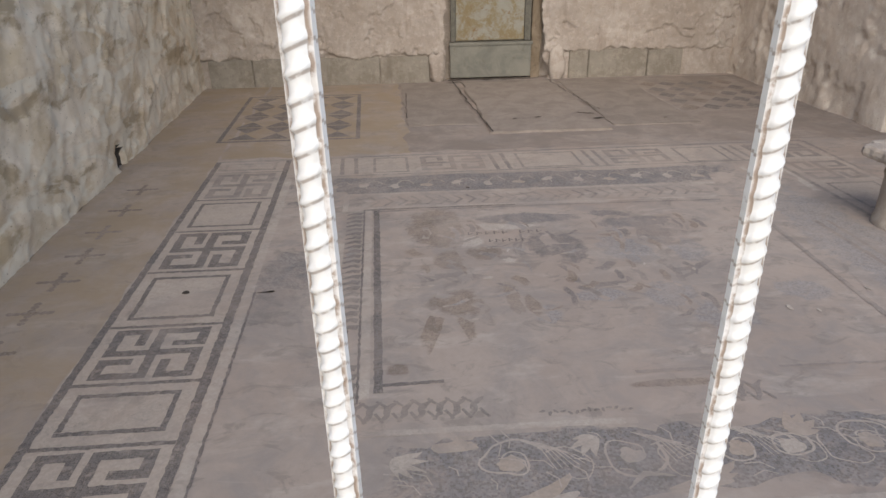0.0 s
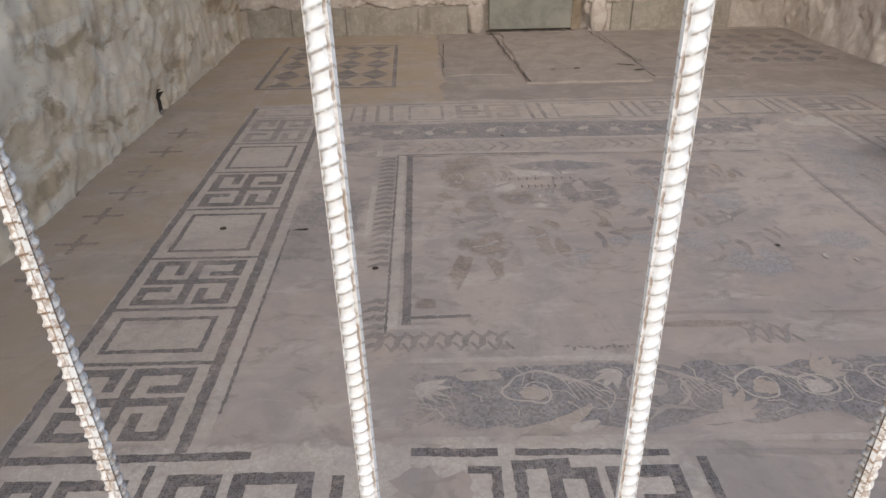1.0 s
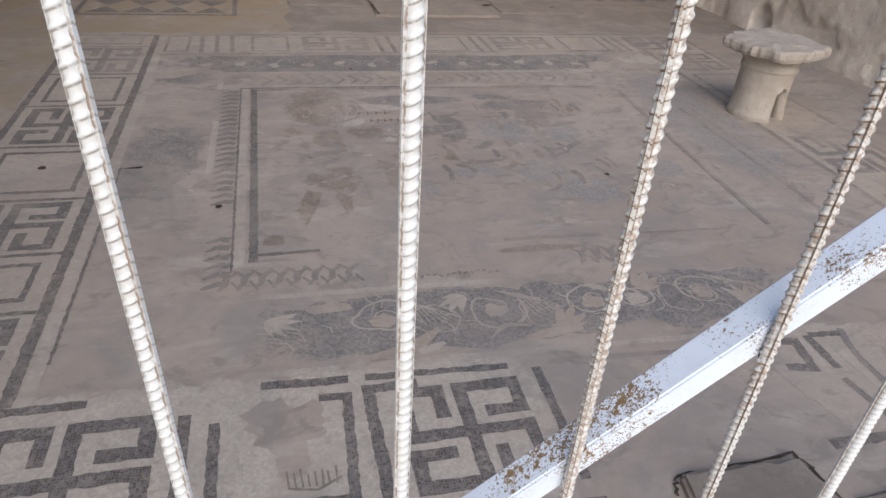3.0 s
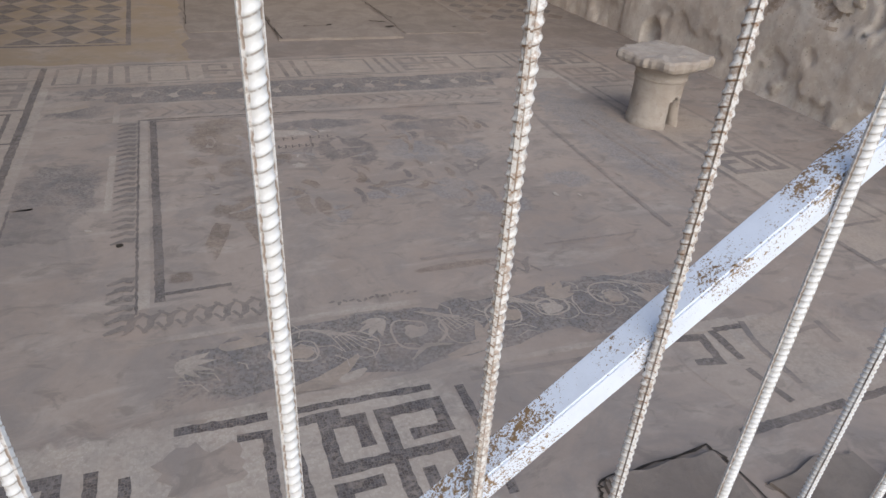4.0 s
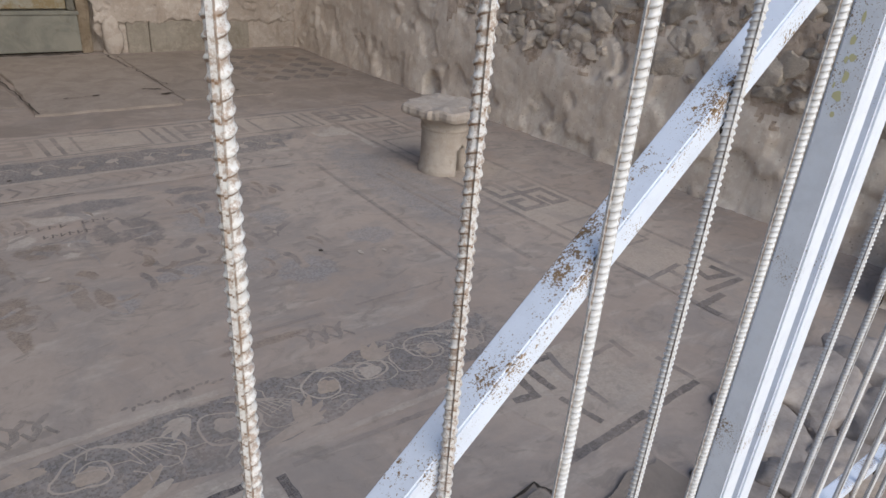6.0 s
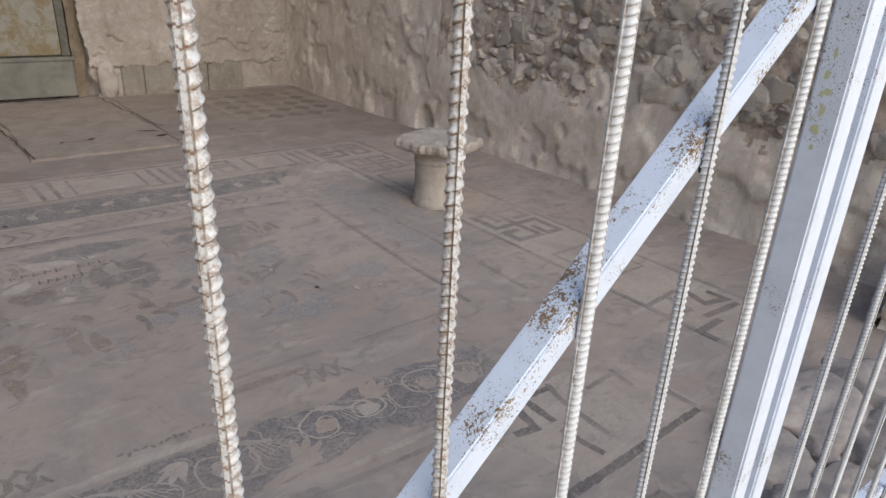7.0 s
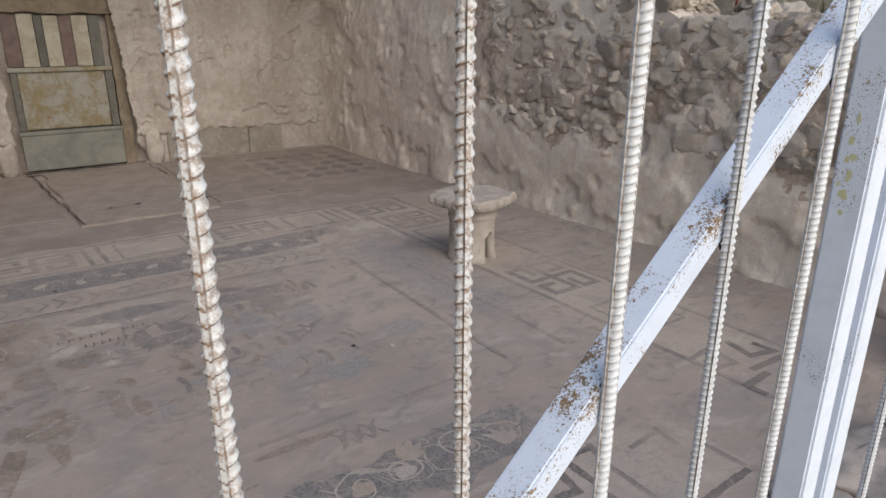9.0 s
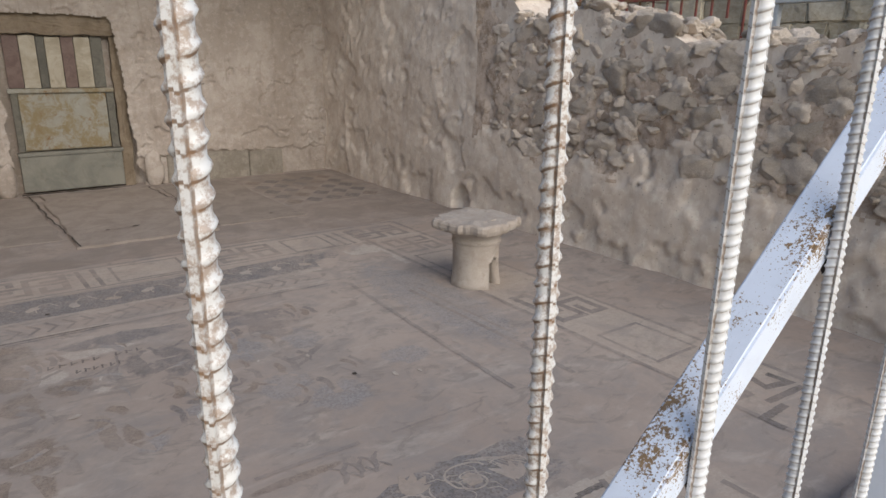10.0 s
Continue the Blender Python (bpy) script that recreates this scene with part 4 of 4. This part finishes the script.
    for k, z in ((0.86, 0.375), (0.97, 0.39), (1.0, 0.41), (0.99, 0.437), (0.95, 0.45), (0.6, 0.455)):
        lay.append([bm.verts.new((x * k, y * k, z + wob(x, y, z, 8, 0.012))) for x, y in outline])
    for r0, r1 in zip(lay[:-1], lay[1:]):
        for i in range(n):
            bm.faces.new((r0[i], r0[(i + 1) % n], r1[(i + 1) % n], r1[i]))
    bm.faces.new(lay[-1]), bm.faces.new(lay[0][::-1])
    part("abacus", bm, LIMESTONE, ob, "broken square top slab")
    return ob


capital((2.796, 3.265, 0.0), -1.25)

# ---------------------------------------------------------------- stones by the threshold
bm = bmesh.new()
block(bm, 0.83, 1.2, 0.2, 0.735, -0.06, 0.03, 0.012)
bmesh.ops.subdivide_edges(bm, edges=[e for e in bm.edges if e.calc_length() > 0.1], cuts=8, use_grid_fill=True)
for v in bm.verts:
    v.co += Vector((wob(v.co.x, v.co.y, 1, 5, 0.02), wob(v.co.x, v.co.y, 5, 5, 0.02), wob(v.co.x, v.co.y, 8, 7, 0.006)))
settle(thing("threshold_slab", bm, SLABSTONE, "rough grey stone slab sunk in the floor", "stone slab"))
# the shaded gap round the slab, drawn as a dark ribbon
crack([(0.8, 0.7), (0.83, 0.75), (1.2, 0.765), (1.225, 0.7), (1.24, 0.3)], 0.008, 0.004, 0.006, 8)
bm = bmesh.new()
block(bm, 1.27, 1.62, 0.12, 0.62, -0.06, 0.012, 0.012)
bmesh.ops.subdivide_edges(bm, edges=[e for e in bm.edges if e.calc_length() > 0.1], cuts=8, use_grid_fill=True)
for v in bm.verts:
    v.co += Vector((wob(v.co.x, v.co.y, 2, 5, 0.025), wob(v.co.x, v.co.y, 6, 5, 0.025), wob(v.co.x, v.co.y, 9, 7, 0.006)))
settle(thing("threshold_slab", bm, SLABSTONE, "dusty stone slab level with the floor", "stone slab"))

for ob in floor.children:
    settle(ob)

# the near right corner, where the dark stones come out of the dust
bed("border_field", 1.43, 2.2, 0.74, 1.25, CREAM, Z0, 0.05)
lines("border_line", DARK, (0.036, [(1.384, 0.763), (1.536, 0.764), (1.8, 0.769)]), (0.03, [(1.86, 0.771), (2.136, 0.776)]))
lines("pale_band", PALE, (0.032, [(1.696, 1.05), (1.704, 0.855), (2.05, 0.852)]), (0.03, [(1.585, 1.2), (1.578, 1.04)]), (0.028, [(1.7, 1.22), (1.69, 1.07)]), (0.026, [(1.42, 1.235), (1.9, 1.245)]))
lines("meander_motif", DARK, (0.036, [(1.461, 1.216), (1.558, 1.196), (1.537, 1.063), (1.462, 1.079)]), (0.034, [(1.622, 1.203), (1.622, 1.067)]), (0.028, [(1.607, 0.99), (1.633, 0.84)]), (0.026, [(1.649, 1.22), (1.757, 1.215)]))
lines("meander_motif", DARK_FAINT, (0.026, [(1.775, 1.225), (1.739, 1.104), (1.735, 0.9)]), (0.03, [(2.153, 0.954), (2.16, 0.807)]), (0.028, [(2.081, 1.143), (2.068, 1.037)]), (0.022, [(1.9, 1.12), (2.05, 1.13)]))
lines("meander_motif", DARK, (0.042, [(3.052, 1.404), (3.008, 1.263), (3.159, 1.226), (3.15, 1.318)]), (0.038, [(2.895, 1.183), (3.149, 1.166)]), (0.04, [(2.899, 1.12), (2.717, 1.117), (2.716, 1.035)]))
lines("meander_motif", DARK_FAINT, (0.035, [(2.9, 1.4), (2.88, 1.27), (2.76, 1.29)]), (0.03, [(2.75, 1.42), (3.0, 1.44)]))

STONES = []
for s in range(7):
    bm = bmesh.new()
    lump(bm, (0, 0, 0), (1.2, 1.2, 1.2), s + 1.5, 0.45, 3)
    for v in bm.verts:
        for g in range(7):
            q = Vector((math.sin(g * 2.4 + s), math.cos(g * 1.7 + s * 2), math.sin(g * 3.1 + s * 3 + 1))).normalized()
            over = v.co.dot(q) - 0.86
            if over > 0:
                v.co -= q * over * 0.9
    STONES.append(mesh_of("rubble_stone", bm, RUBBLE, False))


PEBBLES = []
for s in range(4):
    bm = bmesh.new()
    lump(bm, (0, 0, 0), (1.15, 1.15, 1.15), s + 4.2, 0.3, 4)
    for v in bm.verts:
        v.co += v.co.normalized() * (wob(v.co.x, v.co.y, v.co.z + s, 2.5, 0.05))
    PEBBLES.append(mesh_of("rubble_stone", bm, DUSTY, True))


BEDDED = []
for me in PEBBLES:
    me = me.copy()
    me.materials[0] = RUBBLE
    BEDDED.append(me)


def stone(name, at, size, turn, parent=None, variant=0, kinds=STONES):
    ob = new(name, kinds[variant % len(kinds)])
    ob.matrix_basis = Matrix.Translation(at) @ Euler(turn).to_matrix().to_4x4() @ Matrix.Diagonal((*size, 1))
    ob.parent = parent
    return ob


PILE = ((2.46, 0.47, 0.05, 0.26, 0.17, 0.1), (2.1, 0.47, 0.03, 0.2, 0.14, 0.07), (1.93, 0.28, 0.03, 0.13, 0.12, 0.065), (2.1, 0.22, 0.04, 0.14, 0.1, 0.075), (2.4, 0.24, 0.05, 0.2, 0.12, 0.09),
        (2.75, 0.34, 0.06, 0.2, 0.16, 0.11), (1.7, 0.3, 0.02, 0.15, 0.16, 0.05), (1.78, 0.12, 0.03, 0.12, 0.1, 0.06), (2.28, 0.36, 0.03, 0.1, 0.08, 0.06))
for i, (x, y, z, a, b, c) in enumerate(PILE):
    tagged(stone("rubble_block", (x, y, z - 0.02), (a, b, c), (0.05 * (i % 3), 0.04 * (i % 4), i * 0.9), None, i, PEBBLES), "rounded dusty grey stone bedded by the gate", "stone", "fallen stones")

# exposed rubble of the east wall, upper part and broken top
for j in range(9):
    for i in range(26):
        y = 0.75 + i * 0.152 + random.uniform(-0.05, 0.05) + 0.07 * (j % 2)
        z = 0.77 + j * 0.12 + random.uniform(-0.035, 0.035)
        top_z = east_top(8.35 - y)
        if z > top_z - 0.04 or noise.noise(Vector((y * 1.3, z * 1.7, 3))) < -0.3 - 0.3 * (z - 0.9):
            continue
        s = random.choice((0.55, 0.7, 0.85, 1.0, 1.3, 1.7))
        stone("stone", (EAST + 0.044 + random.uniform(-0.006, 0.018), y, z), (0.052, 0.082 * s, 0.055 * s * random.uniform(0.7, 1.3)), (random.uniform(-0.35, 0.35), random.uniform(-0.3, 0.3), random.uniform(-0.3, 0.3)), wall_east, i * 3 + j, BEDDED if (i + j) % 4 else STONES)
for i in range(56):
    y = 0.3 + i * 0.09 + random.uniform(-0.04, 0.04)
    for k in range(3):
        s = random.choice((0.4, 0.5, 0.65, 0.8, 1.1))
        stone("stone", (EAST + 0.06 + k * 0.18, y, east_top(8.35 - y) - 0.03 + random.uniform(-0.02, 0.03)), (0.09 * s, 0.085 * s, 0.05 * s), (random.uniform(-0.4, 0.4), random.uniform(-0.4, 0.4), random.uniform(0, 3)), wall_east, i + k)

# remains of the front wall
bm = bmesh.new()
sheet(bm, (3.5, 0.62, -0.02), (0, -0.5, 0), (0, 0, 0.34), 20, 26, lambda u, v: wob(u, v * 1.2, 2, 3, 0.05))
sheet(bm, (4.6, 0.62, -0.02), (-1.1, 0, 0), (0, 0, 0.34), 60, 26, lambda u, v: wob(u * 2, v * 1.2, 5, 3, 0.05))
sheet(bm, (3.5, 0.12, -0.02), (1.1, 0, 0), (0, 0, 0.34), 60, 26, lambda u, v: wob(u * 2, v * 1.2, 5, 3, 0.05))
sheet(bm, (3.5, 0.12, 0.32), (1.1, 0, 0), (0, 0.5, 0), 60, 20, lambda u, v: wob(u * 2, v, 5, 3, 0.05))
thing("wall_south", bm, PLASTER_GREY, "low ruined stump of the front wall", "wall", kind="structure", smooth=True)

# ---------------------------------------------------------------- beyond the broken wall
back = base("terrace_wall", (5.7, 3.5, 0), "sunlit retaining wall of yellowish stone blocks", "wall", kind="structure")
bm = bmesh.new()
block(bm, 0.1, 0.6, -4.4, 2.5, -0.05, 2.3)
part("core", bm, PLASTER_GREY, back)
YELLOW = make_stone("yellow_limestone", (0.44, 0.38, 0.28), (0.55, 0.5, 0.4), (0.32, 0.26, 0.18), 6)
BLOCKS = []
for k in range(4):
    bm = bmesh.new()
    block(bm, -0.5, 0.5, -0.5, 0.5, -0.5, 0.5, 0.07)
    bmesh.ops.subdivide_edges(bm, edges=[e for e in bm.edges if e.calc_length() > 0.3], cuts=3, use_grid_fill=True)
    for v in bm.verts:
        v.co += v.co * wob(v.co.x + k * 3, v.co.y, v.co.z, 1.6, 0.16)
    BLOCKS.append(mesh_of("wall_block", bm, YELLOW))
z = 0.05
while z < 2.2:
    h = random.uniform(0.17, 0.24)
    y = -4.3 + random.uniform(0, 0.2)
    while y < 2.4:
        w = random.uniform(0.22, 0.48)
        if z > 1.1:
            ob = new("wall_block", random.choice(BLOCKS))
            ob.parent = back
            ob.matrix_basis = pose(0.08 + random.uniform(-0.02, 0.02), y + w / 2, z + h / 2, 0, 0, random.uniform(-2, 2)) @ Matrix.Diagonal((0.2, w, h, 1))
        y += w
    z += h
RED = make_paint("rusty_red_paint", (0.22, 0.06, 0.045), 0.03, 0.6)
rail = base("red_railing", (5.35, 3.52, 1.98), "rusty red metal railing on the terrace", "railing")
bm = bmesh.new()
block(bm, -0.02, 0.02, -0.55, 1.6, 0.05, 0.09, 0.004)
part("rail", bm, RED, rail)
for i in range(14):
    bm = bmesh.new()
    block(bm, -0.008, 0.008, -0.5 + i * 0.15, -0.484 + i * 0.15, -0.12 if i % 6 else -1.95, 0.7)
    part("picket", bm, RED, rail)
BEAMGREY = make_paint("grey_galvanised_paint", (0.42, 0.44, 0.46), -0.05, 0.5)
beam = base("steel_beam", (5.2, 1.8, 1.94), "pale grey steel beam beyond the wall", "beam")
bm = bmesh.new()
block(bm, -0.05, 0.05, -1.6, 1.03, 0.0, 0.14, 0.005)
part("beam", bm, BEAMGREY, beam)
bm = bmesh.new()
block(bm, -0.04, 0.04, -1.5, -1.42, -1.9, 0.0, 0.004)
part("post", bm, BEAMGREY, beam)
for dy in (0.85,):
    bm = bmesh.new()
    block(bm, -0.03, 0.03, dy, dy + 0.06, -1.9, 0.0, 0.004)
    part("post", bm, BEAMGREY, beam)

# ---------------------------------------------------------------- gate of welded rebar
FENCE_Y = 0.072


def rebar_mesh(pitch):
    """A ribbed reinforcing rod, 10 mm thick, with slanting crescent ribs and two long seams."""
    bm = bmesh.new()
    half = (-13, 13, 20, 36, 52, 71, 90, 109, 128, 144, 160)
    angles = [radians(d) for d in half] + [radians(d + 180) for d in half]
    seg, sub = len(angles), 8
    z0, z1 = -0.03, 1.78
    n = int((z1 - z0) / pitch * sub)
    rows = []
    for j in range(n + 1):
        z = z0 + (z1 - z0) * j / n
        row = []
        for i, a in enumerate(angles):
            front = math.sin(a) > 0
            ph = (z / pitch + 0.26 * math.cos(a) * (1 if front else -1) + (0 if front else 0.5)) % 1
            d = abs(ph - 0.5)
            ribh = max(0, 1 - d / 0.24) ** 0.8 * min(1, max(0, abs(math.sin(a)) * 1.7 - 0.3))
            seam = 1 if i % (seg // 2) < 2 else 0
            r = 0.00475 + 0.0014 * ribh + 0.0016 * seam
            row.append(bm.verts.new((r * math.cos(a), r * math.sin(a), z)))
        rows.append(row)
    for r0, r1 in zip(rows[:-1], rows[1:]):
        for i in range(seg):
            bm.faces.new((r0[i], r0[(i + 1) % seg], r1[(i + 1) % seg], r1[i]))
    bm.faces.new(rows[-1]), bm.faces.new(rows[0][::-1])
    return bm


def rebar_paint(name, wear, pitch):
    """White paint that has rusted along the lower side of the ribs and at the seams."""
    m = Mat(name, 0.4)
    m.b.inputs["Specular IOR Level"].default_value = 0.5
    rnd = m.rand()
    sep = m.t.nodes.new("ShaderNodeSeparateXYZ")
    m.t.links.new(m.co, sep.inputs[0])
    shift = m.t.nodes.new("ShaderNodeMapping")
    m.t.links.new(m.co, shift.inputs[0])
    m.t.links.new(m.maths("MULTIPLY", rnd, 23.0), shift.inputs["Location"])
    m.co = shift.outputs[0]
    zone = m.step(m.noise(4.0, 3, 0.5), 0.62 - wear, 0.8 - wear)
    fine = m.noise(260, 5, 0.7)
    cosa = m.maths("DIVIDE", sep.outputs[0], 0.0052)
    sgn = m.maths("SIGN", sep.outputs[1], 0.0)
    ph = m.maths("ADD", m.maths("DIVIDE", sep.outputs[2], pitch), m.maths("MULTIPLY", m.maths("MULTIPLY", cosa, sgn), 0.26))
    ph = m.maths("ADD", ph, m.maths("MULTIPLY", m.maths("SUBTRACT", 1.0, sgn), 0.25))
    ph = m.maths("FRACT", m.maths("ADD", ph, 10.0), 0.0)
    low = m.step(m.maths("ABSOLUTE", m.maths("SUBTRACT", ph, 0.31), 0.0), 0.11, 0.04)
    line = m.maths("MULTIPLY", low, m.step(m.noise(170, 4, 0.65), 0.38, 0.52, 0.12, 1.0))
    line = m.maths("MULTIPLY", line, m.step(zone, 0.0, 1.0, 0.6, 1.0))
    # a dark line runs beside each seam
    off = m.maths("ABSOLUTE", m.maths("SUBTRACT", m.maths("ABSOLUTE", sep.outputs[1], 0.0), 0.0018), 0.0)
    beside = m.maths("MULTIPLY", m.step(off, 0.00045, 0.0002), m.step(m.noise(110, 5, 0.65), 0.4, 0.55, 0.25, 0.9))
    line = m.maths("MAXIMUM", line, beside)
    patch = m.step(m.maths("ADD", m.maths("MULTIPLY", zone, 0.3), fine), 0.74, 0.9)
    white = m.mix(m.step(m.noise(40, 5, 0.7), 0.35, 0.75), (0.68, 0.69, 0.71), (0.6, 0.595, 0.585))
    white = m.mix(m.maths("MULTIPLY", zone, 0.2), white, (0.56, 0.5, 0.42))
    rust = m.mix(m.noise(400, 3), (0.15, 0.075, 0.04), (0.34, 0.2, 0.105))
    c = m.mix(m.maths("MULTIPLY", line, 0.95), white, (0.19, 0.125, 0.085))
    m.color(m.mix(m.maths("MULTIPLY", patch, 0.65), c, rust))
    m.bump(fine, 0.12, 0.0005)
    return m.m


REBAR = mesh_of("bar", rebar_mesh(0.0086), rebar_paint("white_paint_on_rebar", 0.05, 0.0086), True)
REBAR_FINE = mesh_of("bar", rebar_mesh(0.0066), rebar_paint("white_paint_on_fine_rebar", 0.05, 0.0066), True)
for me in (REBAR, REBAR_FINE):
    for p in me.polygons:
        if p.index % 11 in (0, 1, 10):
            p.use_smooth = False
REBAR_RUSTY = REBAR.copy()
REBAR_RUSTY.materials[0] = rebar_paint("rusting_white_paint_on_rebar", 0.32, 0.0086)


def tube(bm, width, depth, length, wall_r=0.003):
    """Square steel tube along z, from 0 to length."""
    block(bm, -width / 2, width / 2, 0, depth, 0, length, wall_r)


def leaf(name, label, post_x, post_w, bars, turns, brace_a, brace_b, brace_w):
    ob = base(name, (0.008, FENCE_Y - 0.003, -0.03), label, "gate", "gate leaves")
    ob.rotation_euler = (-0.0026, -0.0061, -0.0089)
    for x, a in zip(bars, turns):
        b = new("bar", REBAR_RUSTY if x in (-0.386, 0.076, 0.224) else REBAR_FINE if x > 0.3 else REBAR)
        if x in (-0.386, 0.076, 0.224):
            tagged(b, "rebar rod with rust-brown ribs")
        b.parent = ob
        b.matrix_basis = pose(x, 0, 0, 0, 0, a)
    bm = bmesh.new()
    tube(bm, post_w, 0.038, 1.82)
    p = part("post", bm, PAINT_POST, ob, "white-painted square tube, tinted blue for sky light")
    p.location = (post_x, 0.006, 0)
    bm = bmesh.new()
    (xa, za), (xb, zb) = brace_a, brace_b
    length = math.hypot(xb - xa, zb - za)
    tube(bm, brace_w, 0.031, length, 0.002)
    br = part("brace", bm, PAINT_BRACE, ob, "rust-flecked diagonal tube")
    br.matrix_basis = pose(xa, 0.0055, za + 0.03, 0, math.degrees(math.atan2(xb - xa, zb - za)), 0)
    # weld beads where the rods cross the brace
    for x in bars:
        k = (x - xa) / (xb - xa)
        if 0.02 < k < 0.98:
            bm = bmesh.new()
            lump(bm, (x + 0.002, 0.005, za + k * (zb - za) + 0.03 - brace_w * 0.75), (0.0035, 0.004, 0.009), x * 9, 0.3, 2)
            bead = part("weld_bead", bm, SHADE_AND_MARKS, br, "dark weld bead", True)
            bead.matrix_parent_inverse = br.matrix_basis.inverted()
    return ob


leaf("gate", "white-painted gate leaf of welded rebar rods with rust flecks", 0.793, 0.038,
     (-0.85, -0.695, -0.54, -0.386, -0.23, -0.07, 0.076, 0.224, 0.3686, 0.5062, 0.6505), (10, 50, 80, 124, 158, 11, 51, 75, 162, 61, 152),
     (-1.0076, 0.0495), (0.777, 1.6535), 0.0255)
leaf("gate", "second white-painted rebar gate leaf with a paler brace", 0.858, 0.038,
     (0.958, 1.092, 1.222, 1.38, 1.53, 1.68, 1.83), (40, 90, 10, 60, 120, 30, 80), (0.87, 0.475), (2.0, 0.34), 0.031)

# splashes of yellow paint on the first post
SPLASH = make_paint("old_yellow_paint", (0.62, 0.6, 0.36), -0.1)
gate_1 = bpy.data.objects["gate"]
for i, (y, z, a, b) in enumerate(((0.1, 1.415, 0.002, 0.006), (0.103, 1.392, 0.003, 0.005), (0.098, 1.375, 0.004, 0.004), (0.104, 1.372, 0.002, 0.004), (0.099, 1.355, 0.003, 0.007), (0.101, 1.335, 0.005, 0.006), (0.108, 1.345, 0.0015, 0.003), (0.1, 1.315, 0.0025, 0.003))):
    bm = bmesh.new()
    vs = []
    for k in range(14):
        g = 2 * math.pi * k / 14
        r = 1 + 0.4 * noise.noise(Vector((math.cos(g) * 2, math.sin(g) * 2, i * 3.1)))
        vs.append(bm.verts.new((0.774 - 0.0003, y - FENCE_Y + a * r * math.cos(g), z * 1.0413 + 0.03 + b * r * math.sin(g))))
    bm.faces.new(vs)
    part("paint_splash", bm, SPLASH, gate_1, "dried pale yellow paint splash")
